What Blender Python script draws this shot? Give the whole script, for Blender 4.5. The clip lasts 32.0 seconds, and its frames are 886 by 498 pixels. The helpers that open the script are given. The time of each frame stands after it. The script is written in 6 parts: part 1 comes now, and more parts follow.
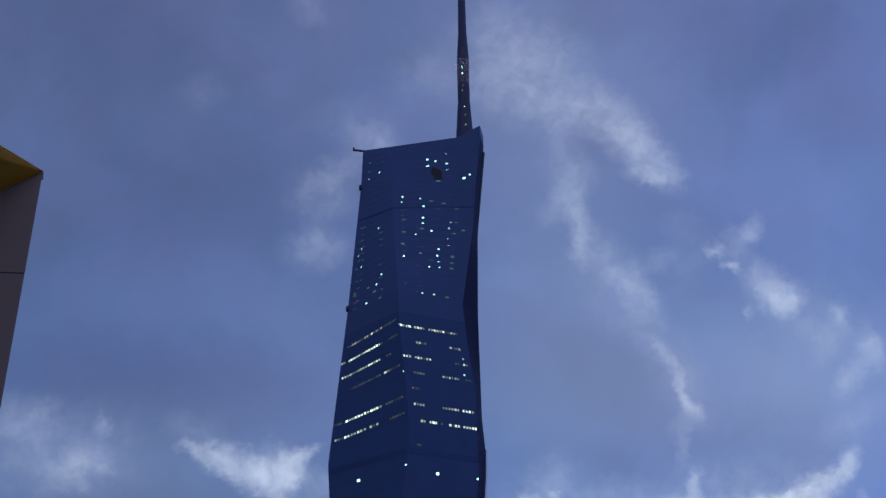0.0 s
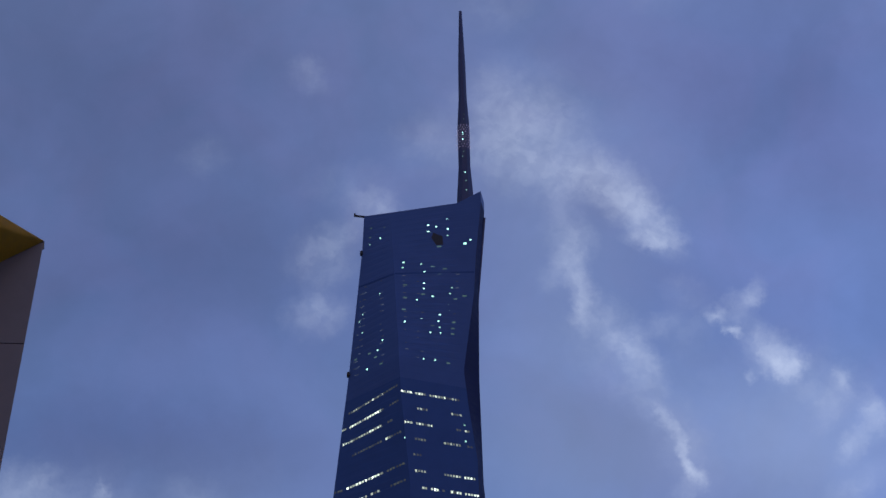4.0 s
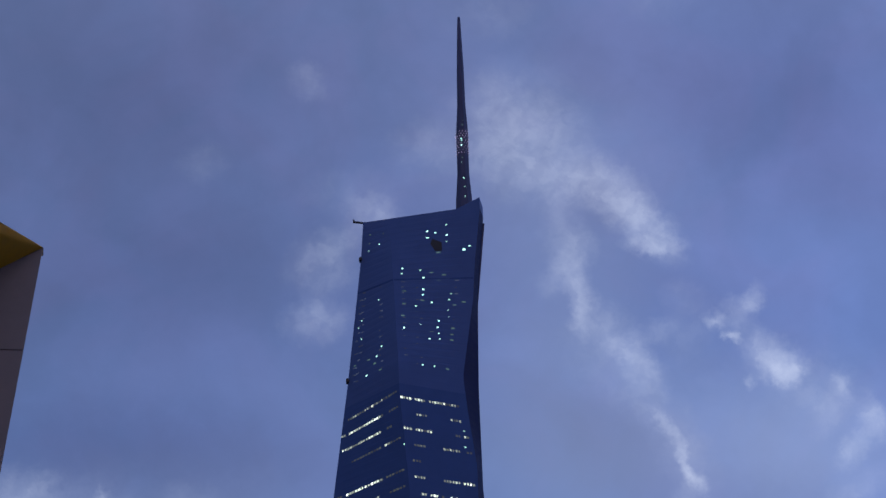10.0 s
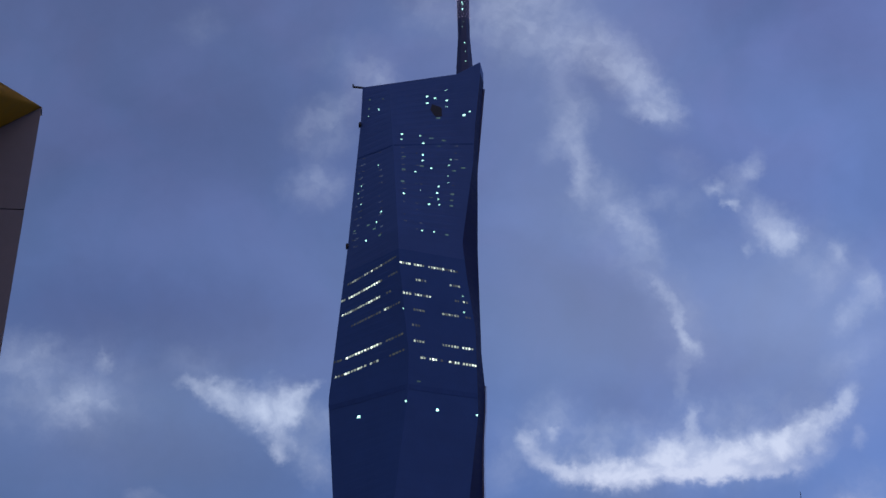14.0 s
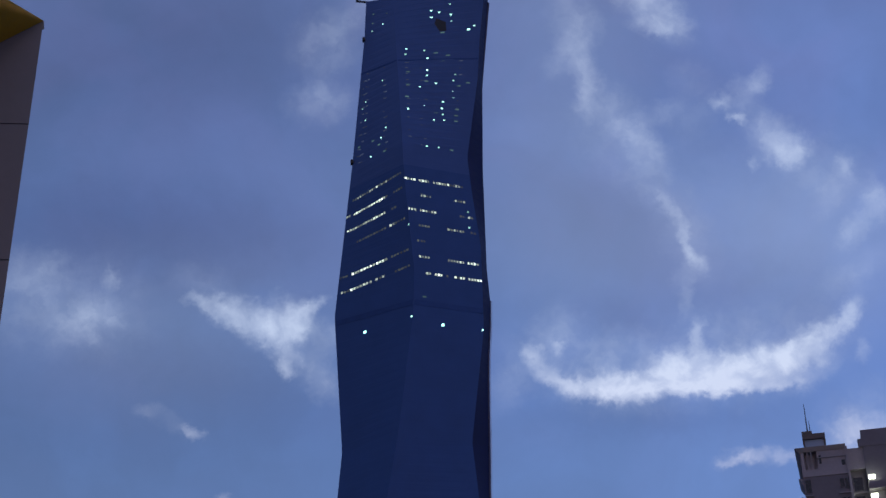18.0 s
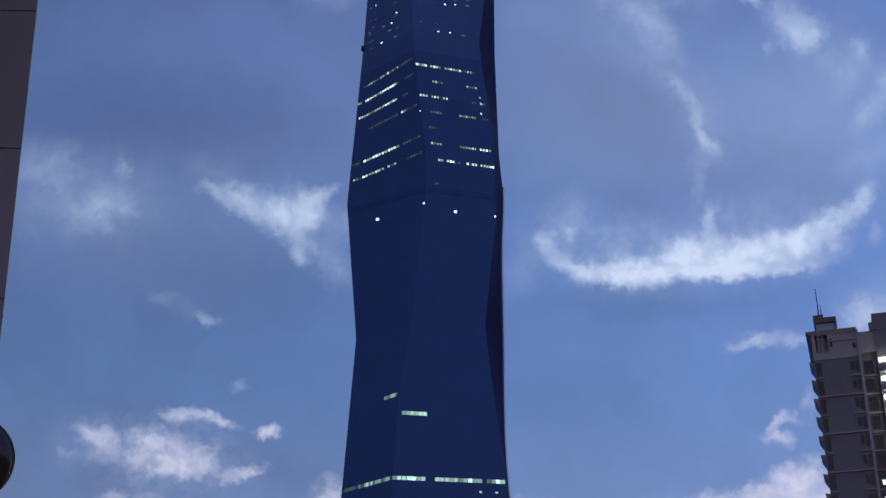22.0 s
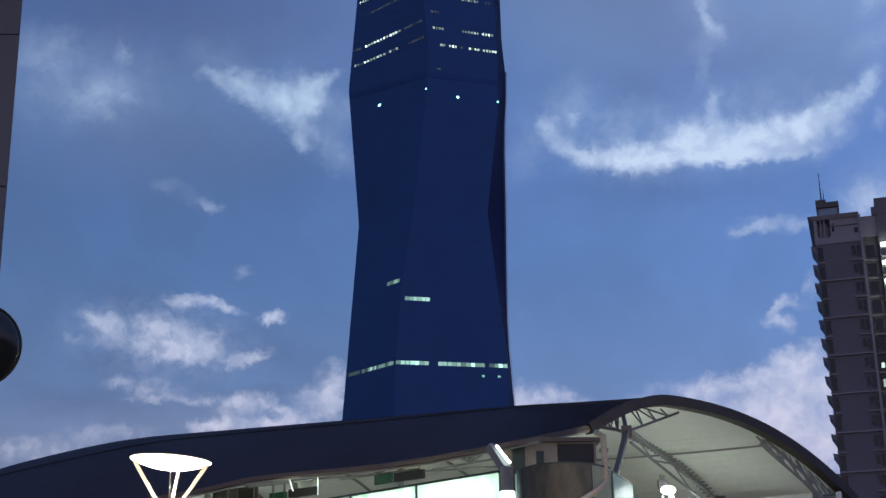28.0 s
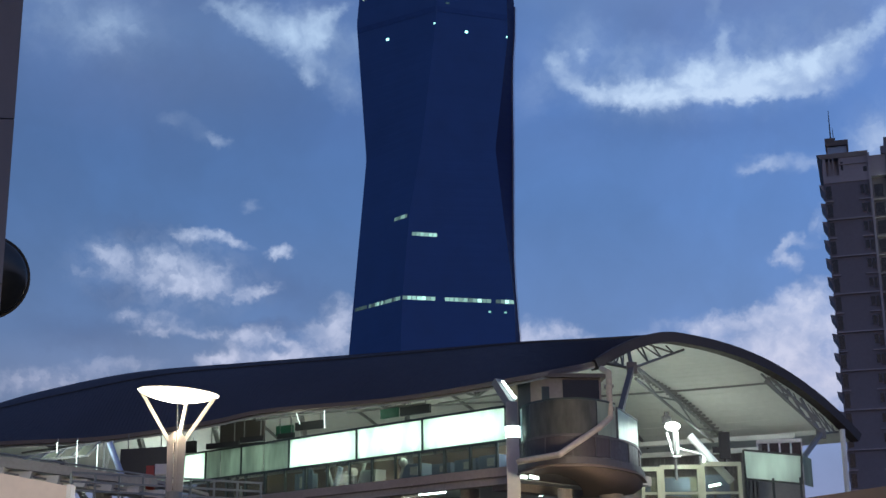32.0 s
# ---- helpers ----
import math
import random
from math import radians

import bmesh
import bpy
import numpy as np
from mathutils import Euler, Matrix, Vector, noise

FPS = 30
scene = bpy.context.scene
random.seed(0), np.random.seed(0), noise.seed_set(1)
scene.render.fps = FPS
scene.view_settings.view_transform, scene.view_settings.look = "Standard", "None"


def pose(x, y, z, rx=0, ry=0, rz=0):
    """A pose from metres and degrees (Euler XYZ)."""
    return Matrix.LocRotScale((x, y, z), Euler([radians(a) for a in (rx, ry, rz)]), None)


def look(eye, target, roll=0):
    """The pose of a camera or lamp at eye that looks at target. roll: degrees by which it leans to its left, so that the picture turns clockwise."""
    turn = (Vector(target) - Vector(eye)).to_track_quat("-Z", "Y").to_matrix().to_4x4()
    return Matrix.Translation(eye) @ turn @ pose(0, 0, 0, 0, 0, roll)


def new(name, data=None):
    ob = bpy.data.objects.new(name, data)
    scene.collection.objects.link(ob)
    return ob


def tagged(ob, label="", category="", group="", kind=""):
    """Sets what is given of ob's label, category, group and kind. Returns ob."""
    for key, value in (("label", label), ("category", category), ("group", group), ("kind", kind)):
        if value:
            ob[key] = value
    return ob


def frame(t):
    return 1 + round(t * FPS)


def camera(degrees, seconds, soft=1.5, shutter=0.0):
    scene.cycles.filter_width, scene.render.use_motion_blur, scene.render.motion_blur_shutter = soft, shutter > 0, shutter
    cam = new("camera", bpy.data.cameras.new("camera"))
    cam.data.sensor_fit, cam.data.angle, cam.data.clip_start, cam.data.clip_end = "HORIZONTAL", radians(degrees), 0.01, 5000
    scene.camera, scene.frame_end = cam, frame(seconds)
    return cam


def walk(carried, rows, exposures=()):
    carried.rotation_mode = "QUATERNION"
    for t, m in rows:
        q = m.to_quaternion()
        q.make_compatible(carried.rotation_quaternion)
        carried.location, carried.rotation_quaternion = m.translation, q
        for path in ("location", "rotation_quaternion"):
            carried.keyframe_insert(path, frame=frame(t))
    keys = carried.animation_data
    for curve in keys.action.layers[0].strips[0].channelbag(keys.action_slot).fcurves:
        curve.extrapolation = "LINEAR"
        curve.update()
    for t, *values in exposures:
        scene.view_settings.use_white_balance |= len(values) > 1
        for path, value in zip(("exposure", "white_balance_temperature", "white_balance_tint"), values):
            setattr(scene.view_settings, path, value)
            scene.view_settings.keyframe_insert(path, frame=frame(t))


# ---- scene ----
# the carried camera sinks a little as it tilts down: seconds, eye height
EYE = [(0.0, 1.69), (2.0, 1.735), (4.0, 1.765), (9.0, 1.77), (11.0, 1.735), (13.0, 1.70), (14.5, 1.66), (17.0, 1.64), (18.5, 1.605), (20.0, 1.6), (32.0, 1.6)]
# seconds, turn to the left, tilt up, lean, in degrees
TURNS = [
    (0.0, -0.473, 33.47, -0.92), (0.5, -0.482, 33.547, -0.86), (1.0, -0.47, 33.631, -0.842), (1.5, -0.449, 33.865, -0.901),
    (2.0, -0.421, 34.327, -0.974), (2.5, -0.395, 34.937, -1.071), (3.0, -0.423, 35.379, -1.125), (3.5, -0.473, 35.708, -1.133),
    (4.0, -0.479, 36.149, -1.075), (4.5, -0.484, 36.519, -1.095), (6.5, -0.779, 37.014, -1.15), (7.0, -0.875, 36.988, -1.198),
    (7.5, -0.802, 36.857, -1.183), (8.0, -0.853, 36.762, -1.197), (8.5, -0.845, 36.667, -1.203), (9.0, -0.743, 36.652, -1.05),
    (9.5, -0.635, 36.582, -1.222), (10.0, -0.537, 36.395, -1.254), (10.5, -0.473, 36.155, -1.191), (11.0, -0.415, 35.76, -1.152),
    (11.5, -0.413, 34.764, -1.041), (12.0, -0.438, 33.879, -1.053), (12.5, -0.398, 33.122, -0.992), (13.0, -0.424, 32.866, -1.1),
    (13.5, -0.416, 31.889, -0.948), (14.0, -0.434, 30.904, -0.873), (14.5, -0.447, 30.257, -1.039), (16.5, -0.421, 28.883, -1.001),
    (17.0, -0.34, 28.414, -0.93), (17.5, -0.203, 27.831, -1.029), (18.0, -0.129, 27.454, -1.003), (18.5, 0.017, 27.02, -1.046),
    (19.0, 0.164, 25.865, -0.969), (19.5, 0.273, 24.977, -0.973), (20.0, 0.378, 24.168, -1.005), (20.5, 0.467, 23.958, -1.001),
    (21.0, 0.495, 23.719, -0.987), (21.5, 0.52, 23.312, -0.973), (22.0, 0.521, 22.821, -1.075), (22.5, 0.551, 22.327, -1.031),
    (23.0, 0.529, 21.9, -1.08), (23.5, 0.541, 21.551, -1.087), (24.0, 0.524, 21.22, -1.081), (24.5, 0.516, 20.923, -1.137),
    (25.0, 0.534, 20.578, -1.086), (25.5, 0.534, 20.111, -1.146), (27.5, 0.657, 18.549, -1.164), (28.0, 0.729, 18.155, -1.197),
    (28.5, 0.792, 17.69, -1.14), (29.0, 0.869, 17.267, -1.098), (29.5, 0.898, 16.87, -1.071), (30.0, 0.965, 16.527, -0.954),
    (30.5, 0.971, 16.192, -0.883), (31.0, 1.016, 15.86, -0.778), (31.5, 1.075, 15.642, -0.729), (32.0, 1.082, 15.526, -0.666)
]
cam = camera(35.19, 32.0)
walk(cam, [(t, pose(0, 0, float(np.interp(t, [e[0] for e in EYE], [e[1] for e in EYE])), 90 + up, 0, left) @ pose(0, 0, 0, 0, 0, lean)) for t, left, up, lean in TURNS],
     exposures=[(0, -0.08, 6560, 9), (2, 0.0, 6590, 10), (9, 0.05, 6680, 14), (14, -0.08, 6590, 12), (19, -0.02, 6500, 10), (25, -0.03, 6250, 5), (28, -0.09, 6140, 3), (32, -0.08, 6000, 0)])

# ---- sky ----
# soft clouds: place across and up the sky (degrees), half length, half width, slope, density
HIGH_RIGHT = [
    (2.5, 16.8, 1.35, 1.35, 0, 0.09),
    (3.9, 15.9, 2.12, 2.12, -31, 0.12),
    (4.8, 14.9, 2.12, 1.73, -41, 0.10),
    (2.7, 14.6, 1.34, 1.72, 0, 0.08),
    (7.2, 13.2, 1.71, 1.05, -36, 0.19),
    (8.3, 12.2, 1.71, 0.95, -52, 0.23),
    (9.2, 11.1, 1.32, 0.75, -41, 0.25),
    (5.9, 13.4, 1.14, 0.95, -21, 0.09),
    (4.3, 13.8, 2.29, 1.34, -10, 0.11),
    (2.7, 20.7, 1.76, 0.98, 0, 0.05),
    (9.9, 21.3, 1.37, 0.78, 0, 0.04),
    (5.4, 11.6, 0.76, 1.52, 0, 0.09),
]
HIGH_RIGHT_LOWER = [
    (5.8, 10.1, 0.75, 1.13, -10, 0.22),
    (6.1, 8.5, 1.13, 0.49, -81, 0.24),
    (6.1, 7.5, 0.75, 0.38, -86, 0.18),
    (5.3, 9.0, 0.85, 0.57, 0, 0.10),
    (7.3, 7.0, 1.30, 0.74, -51, 0.14),
    (8.4, 5.7, 1.11, 0.52, -36, 0.24),
    (9.2, 10.6, 1.14, 0.38, 0, 0.30),
    (9.0, 6.8, 1.13, 0.41, 7, 0.12),
    (10.4, 8.3, 0.75, 0.75, 0, 0.07),
    (8.6, 4.5, 1.28, 0.73, -61, 0.12),
    (7.3, 5.5, 2.21, 1.11, -51, 0.08),
    (10.6, 6.8, 1.34, 0.95, 58, 0.06),
]
MID_RIGHT = [
    (14.0, 5.6, 1.15, 0.82, -21, 0.30),
    (14.3, 5.1, 0.78, 0.41, 4, 0.37),
    (14.7, 5.6, 0.48, 0.48, 0, 0.19),
    (12.6, 7.7, 0.90, 0.56, 34, 0.19),
    (13.2, 8.3, 0.60, 0.38, 68, 0.19),
    (11.6, 7.3, 0.41, 0.30, -21, 0.26),
    (12.4, 6.7, 0.37, 0.20, -15, 0.37),
    (12.9, 4.8, 0.30, 0.22, 78, 0.19),
    (13.4, 6.3, 1.12, 0.63, -41, 0.14),
    (15.8, 4.2, 1.86, 1.19, -15, 0.11),
    (16.7, 4.5, 0.60, 0.37, -61, 0.21),
    (17.9, 3.3, 0.74, 0.56, -61, 0.23),
    (17.0, 1.9, 0.93, 0.45, 48, 0.18),
    (15.9, 3.3, 0.82, 0.56, 58, 0.11),
]
STREAK = [
    (9.4, 3.1, 0.48, 0.30, -51, 0.21),
    (9.9, 2.3, 0.67, 0.24, -66, 0.24),
    (10.2, 1.4, 0.56, 0.24, -61, 0.24),
    (10.5, 0.9, 0.56, 0.33, -51, 0.27),
    (10.1, 2.1, 2.04, 0.93, -63, 0.10),
    (17.8, 2.6, 1.12, 0.56, 28, 0.10),
]
CRESCENT = [
    (3.7, -2.8, 0.56, 0.37, -60, 0.34),
    (4.8, -2.6, 0.37, 0.37, -50, 0.30),
    (4.5, -3.8, 1.15, 0.48, -42, 0.34),
    (5.8, -4.3, 1.48, 0.41, -15, 0.55),
    (7.0, -4.3, 1.67, 0.59, -4, 0.66),
    (8.4, -4.2, 2.23, 0.52, 1, 0.78),
    (9.7, -3.7, 1.49, 0.78, 14, 0.60),
    (10.5, -2.4, 0.78, 0.33, 83, 0.36),
    (10.9, -3.8, 2.04, 0.78, 2, 0.76),
    (12.5, -3.6, 2.04, 0.78, 9, 0.70),
    (11.9, -4.3, 2.79, 0.33, 2, 0.66),
    (13.9, -3.3, 1.49, 0.67, 18, 0.66),
    (14.9, -2.9, 1.15, 0.75, 33, 0.52),
    (15.9, -2.3, 1.16, 0.52, 38, 0.42),
    (16.7, -1.5, 0.82, 0.45, 60, 0.36),
    (17.3, -3.0, 0.48, 0.30, 88, 0.20),
]
CRESCENT_VEIL = [
    (4.6, -2.0, 1.11, 0.74, 58, 0.12),
    (10.1, -0.8, 0.74, 0.30, 88, 0.16),
    (10.1, 0.4, 0.75, 0.48, 58, 0.10),
    (17.0, 0.2, 1.49, 0.56, 28, 0.10),
    (6.3, -3.5, 3.15, 1.48, -15, 0.16),
    (11.9, -3.0, 4.46, 1.67, 7, 0.18),
    (15.0, -3.9, 1.12, 0.56, 28, 0.20),
    (12.3, -7.2, 1.02, 0.30, 7, 0.28),
    (13.8, -7.2, 1.30, 0.33, 0, 0.14),
    (17.6, -6.6, 1.49, 0.74, 23, 0.38),
    (17.1, -5.4, 1.67, 0.93, 28, 0.10),
    (2.8, -4.0, 1.30, 0.74, 58, 0.10),
]
MID_LEFT = [
    (-10.0, -0.5, 0.60, 0.26, -6, 0.29),
    (-9.0, -0.9, 1.12, 0.45, -26, 0.41),
    (-7.7, -1.3, 1.49, 0.63, -29, 0.50),
    (-6.5, -1.0, 1.02, 0.60, -1, 0.34),
    (-5.3, -0.8, 0.71, 0.26, 38, 0.36),
    (-6.5, -1.7, 1.21, 0.75, 8, 0.48),
    (-5.9, -1.6, 0.48, 0.93, -21, 0.34),
    (-6.4, -2.7, 0.84, 0.56, -51, 0.40),
    (-6.5, -3.4, 0.41, 0.30, -61, 0.31),
    (-4.6, -2.1, 0.74, 0.74, -1, 0.15),
    (-4.8, -4.0, 0.75, 0.63, -61, 0.17),
    (-5.4, -3.2, 1.12, 0.74, -51, 0.10),
]
MID_LEFT_VEIL = [
    (-15.7, -0.5, 3.16, 1.68, -11, 0.14),
    (-14.6, -1.3, 1.31, 0.64, 18, 0.28),
    (-13.5, 0.4, 0.34, 0.41, -1, 0.22),
    (-16.8, 0.8, 1.49, 0.82, -11, 0.12),
    (-12.1, -4.9, 0.52, 0.30, -1, 0.10),
    (-10.3, -5.8, 0.45, 0.21, -29, 0.30),
    (-11.1, -5.4, 1.12, 0.34, -26, 0.06),
    (-9.7, 0.2, 1.30, 0.74, -21, 0.06),
]
LOW_LEFT = [
    (-11.5, -9.8, 0.91, 0.32, -6, 0.59),
    (-10.3, -10.0, 0.90, 0.26, -21, 0.59),
    (-9.5, -10.3, 0.57, 0.19, -16, 0.47),
    (-15.3, -10.4, 0.75, 0.41, -32, 0.31),
    (-14.5, -11.0, 1.20, 0.56, -21, 0.33),
    (-16.2, -11.2, 0.34, 0.17, -21, 0.24),
    (-12.9, -10.7, 0.76, 0.42, -1, 0.40),
    (-12.4, -11.2, 1.42, 0.61, -1, 0.40),
    (-11.8, -11.9, 1.61, 0.53, -6, 0.54),
    (-10.9, -11.8, 1.00, 0.58, 28, 0.40),
    (-12.0, -12.2, 0.99, 0.30, -1, 0.52),
    (-9.1, -12.3, 0.95, 0.29, 10, 0.73),
    (-7.9, -10.7, 0.51, 0.27, 3, 0.73),
    (-9.0, -8.7, 0.38, 0.28, -1, 0.14),
    (-12.6, -11.4, 3.59, 1.51, -9, 0.19),
]
HORIZON_LEFT = [
    (-14.6, -13.2, 0.65, 0.32, -1, 0.40),
    (-13.2, -13.5, 1.42, 0.42, -11, 0.31),
    (-13.0, -14.0, 1.24, 0.21, -1, 0.35),
    (-9.2, -14.2, 1.19, 0.42, 3, 0.52),
    (-10.3, -15.1, 1.19, 0.33, -1, 0.59),
    (-9.7, -14.7, 1.19, 0.58, 8, 0.33),
    (-7.9, -15.2, 1.43, 0.34, -1, 0.73),
    (-7.6, -14.6, 0.99, 0.38, -32, 0.50),
    (-5.7, -14.3, 1.19, 0.86, 8, 0.61),
    (-5.4, -13.3, 0.82, 0.78, 68, 0.45),
    (-11.0, -14.0, 0.80, 0.23, 3, 0.40),
    (-10.8, -15.3, 1.00, 0.31, -1, 0.42),
    (-17.2, -16.0, 2.88, 0.50, -4, 0.24),
    (-15.0, -15.4, 1.83, 0.35, 3, 0.24),
    (-18.9, -16.0, 1.73, 0.58, -1, 0.21),
    (-6.8, -13.8, 0.61, 0.25, -1, 0.28),
]
LOW_RIGHT = [
    (13.2, -10.6, 0.49, 0.34, 55, 0.46),
    (13.3, -11.3, 0.65, 0.34, -16, 0.50),
    (13.8, -10.5, 0.75, 0.26, -6, 0.22),
    (14.5, -9.7, 0.37, 0.56, -1, 0.22),
    (10.3, -13.9, 1.32, 0.49, 6, 0.55),
    (10.0, -14.3, 1.14, 0.46, -11, 0.45),
    (11.9, -13.9, 1.51, 0.57, 8, 0.42),
    (13.0, -13.4, 1.50, 0.49, 17, 0.50),
    (14.0, -13.1, 1.13, 0.45, 8, 0.40),
    (13.5, -14.5, 2.27, 1.13, 8, 0.72),
    (14.8, -13.6, 1.13, 1.13, -1, 0.62),
    (12.4, -15.0, 1.52, 0.76, -1, 0.62),
    (13.3, -12.8, 0.75, 0.34, 19, 0.34),
    (14.3, -12.5, 1.13, 0.45, 8, 0.22),
]
HORIZON_RIGHT = [
    (14.9, -16.4, 2.50, 1.50, -8, 0.80),
    (13.2, -16.0, 1.60, 0.90, 0, 0.60),
    (2.4, -14.0, 0.57, 0.46, -1, 0.44),
    (3.3, -14.3, 1.33, 0.46, -1, 0.55),
    (3.8, -14.0, 0.58, 0.31, -31, 0.36),
    (2.6, -14.5, 1.14, 0.34, -1, 0.50),
    (4.6, -14.4, 0.95, 0.34, -11, 0.26),
    (8.4, -14.0, 0.95, 0.34, 8, 0.18),
    (12.0, -7.3, 0.78, 0.26, 18, 0.26),
    (13.9, -7.2, 1.12, 0.41, -1, 0.16),
    (16.7, -6.4, 1.29, 0.81, 13, 0.36),
    (9.0, -14.8, 2.28, 0.57, -1, 0.24),
]
HIGH_LEFT = [
    (-2.4, 12.1, 1.01, 0.61, -12, 0.18),
    (-4.6, 9.9, 1.27, 1.11, 26, 0.14),
    (-4.8, 7.6, 1.15, 0.83, 11, 0.18),
    (-3.6, 11.1, 1.19, 0.83, 21, 0.10),
    (-5.2, 17.9, 0.85, 0.61, -35, 0.10),
    (0.2, 14.8, 1.59, 1.11, 8, 0.10),
    (-3.2, 13.0, 1.74, 0.83, -1, 0.06),
    (-9.6, 14.4, 0.95, 0.70, 14, 0.05),
]
SHADES = [
    (-11.0, 1.9, 7.8, 2.1, -4, 0.62),
    (10.7, 0.2, 5.90, 2.3, -16, 0.56),
    (7.5, -1.6, 2.27, 0.90, -18, 0.37),
    (-10.6, -2.9, 3.00, 1.39, -8, 0.31),
    (6.5, 3.2, 3.6, 1.9, -17, 0.48),
    (10.8, -5.4, 4.06, 0.84, -1, 0.14),
    (-14.0, -4.0, 5.4, 2.2, -5, 0.32),
    (-11.2, 9.8, 6.75, 2.78, 5, 0.40),
    (15.6, 17.0, 6.4, 4.6, -15, 0.46),
    (-12.4, 16.9, 7.13, 4.17, 10, 0.34),
    (6.8, 12.7, 1.46, 1.04, -64, 0.34),
]
LOW_SHADES = [
    (-16.0, -14.0, 2.82, 0.76, -8, 0.42),
    (-15.0, -12.3, 1.20, 0.49, -1, 0.34),
    (-8.2, -12.0, 2.42, 0.90, -18, 0.34),
    (-13.7, -9.6, 1.72, 0.49, -9, 0.26),
    (-8.6, -13.8, 1.74, 0.28, 3, 0.42),
    (-6.8, -4.7, 2.62, 1.39, -10, 0.26),
    (7.9, -5.6, 4.24, 0.70, -2, 0.17),
]
# wide thin haze
HAZE = [
    (11.3, -7.5, 9.36, 4.17, 1, 0.02),
    (5.6, 5.3, 6.06, 3.62, -73, 0.09),
    (5.3, 13.8, 5.19, 3.62, -21, 0.07),
    (15.1, 2.1, 5.6, 3.4, -10, 0.15),
    (11.0, 0.0, 8.0, 3.6, 0, 0.07),
    (-12.0, -1.5, 7.5, 3.2, 0, 0.08),
    (1.0, 2.0, 9.0, 3.8, 0, 0.05),
    (-12.2, -15.0, 8.16, 1.11, 1, 0.05),
]
# each group with the softness of its edges
CLOUDS = ((HIGH_RIGHT, 0, 1.65), (HIGH_RIGHT_LOWER, 0, 1.65), (MID_RIGHT, 0, 1.6), (STREAK, 0, 1.6), (CRESCENT, 0.15, 1.5), (CRESCENT_VEIL, 0, 1.65), (LOW_RIGHT, 0.2, 1.45), (HORIZON_RIGHT, 0.1, 1.5),
          (MID_LEFT, 0.05, 1.55), (MID_LEFT_VEIL, 0, 1.65), (HIGH_LEFT, 0, 1.65), (LOW_LEFT, 0.05, 1.55), (HORIZON_LEFT, 0.1, 1.5))


def sky_world():
    w = bpy.data.worlds.new("dusk_sky")
    scene.world = w
    w.use_nodes = True
    nt = w.node_tree
    nt.nodes.clear()

    def math_(op, a, b=None, clamp=False):
        n = nt.nodes.new("ShaderNodeMath")
        n.operation, n.use_clamp = op, clamp
        for i, v in enumerate((a, b)):
            if v is None:
                continue
            if isinstance(v, (int, float)):
                n.inputs[i].default_value = v
            else:
                nt.links.new(v, n.inputs[i])
        return n.outputs[0]

    def vec(op, a, b=None, s=None):
        n = nt.nodes.new("ShaderNodeVectorMath")
        n.operation = op
        for i, v in enumerate((a, b)):
            if v is None:
                continue
            if isinstance(v, tuple):
                n.inputs[i].default_value = v
            else:
                nt.links.new(v, n.inputs[i])
        if s is not None:
            if isinstance(s, (int, float)):
                n.inputs["Scale"].default_value = s
            else:
                nt.links.new(s, n.inputs["Scale"])
        return n

    def ramp(v, x0, x1, y0, y1, smooth=True):
        n = nt.nodes.new("ShaderNodeMapRange")
        n.interpolation_type = "SMOOTHSTEP" if smooth else "LINEAR"
        nt.links.new(v, n.inputs["Value"])
        for k, q in zip(("From Min", "From Max", "To Min", "To Max"), (x0, x1, y0, y1)):
            n.inputs[k].default_value = q
        return n.outputs["Result"]

    def fbm(v, scale, detail, rough=0.55, dist=0.0):
        n = nt.nodes.new("ShaderNodeTexNoise")
        n.inputs["Scale"].default_value, n.inputs["Detail"].default_value = scale, detail
        n.inputs["Roughness"].default_value, n.inputs["Distortion"].default_value = rough, dist
        nt.links.new(v, n.inputs["Vector"])
        return n

    def mix(f, a, b):
        n = nt.nodes.new("ShaderNodeMix")
        n.data_type = "RGBA"
        for i, v in ((0, f), (6, a), (7, b)):
            if isinstance(v, (int, float, tuple)):
                n.inputs[i].default_value = v
            else:
                nt.links.new(v, n.inputs[i])
        return n.outputs[2]

    tc = nt.nodes.new("ShaderNodeTexCoord")
    sep = nt.nodes.new("ShaderNodeSeparateXYZ")
    nt.links.new(tc.outputs["Generated"], sep.inputs[0])
    x, y, z = sep.outputs
    high = math_("MULTIPLY", math_("ARCSINE", z), 57.29578)
    # the sky laid out flat round the middle of the view
    tilt = radians(26)
    d3 = tc.outputs["Generated"]
    ahead = math_("MAXIMUM", vec("DOT_PRODUCT", d3, (0.0, math.cos(tilt), math.sin(tilt))).outputs["Value"], 0.15)
    across = math_("MULTIPLY", math_("DIVIDE", x, ahead), 57.29578)
    upward = math_("MULTIPLY", math_("DIVIDE", vec("DOT_PRODUCT", d3, (0.0, -math.sin(tilt), math.cos(tilt))).outputs["Value"], ahead), 57.29578)
    com = nt.nodes.new("ShaderNodeCombineXYZ")
    nt.links.new(across, com.inputs[0])
    nt.links.new(upward, com.inputs[1])
    p = com.outputs[0]
    # ragged edges: the place is pushed about by four sizes of noise
    q = p
    for scale, amount in ((0.3, 0.4), (1.0, 0.75), (3.0, 0.42), (8.0, 0.16)):
        nz = fbm(p, scale, 2.0, 0.5)
        q = vec("ADD", q, vec("SCALE", vec("SUBTRACT", nz.outputs["Color"], (0.5, 0.5, 0.5)).outputs[0], s=amount).outputs[0]).outputs[0]
    flat = nt.nodes.new("ShaderNodeSeparateXYZ")
    nt.links.new(q, flat.inputs[0])

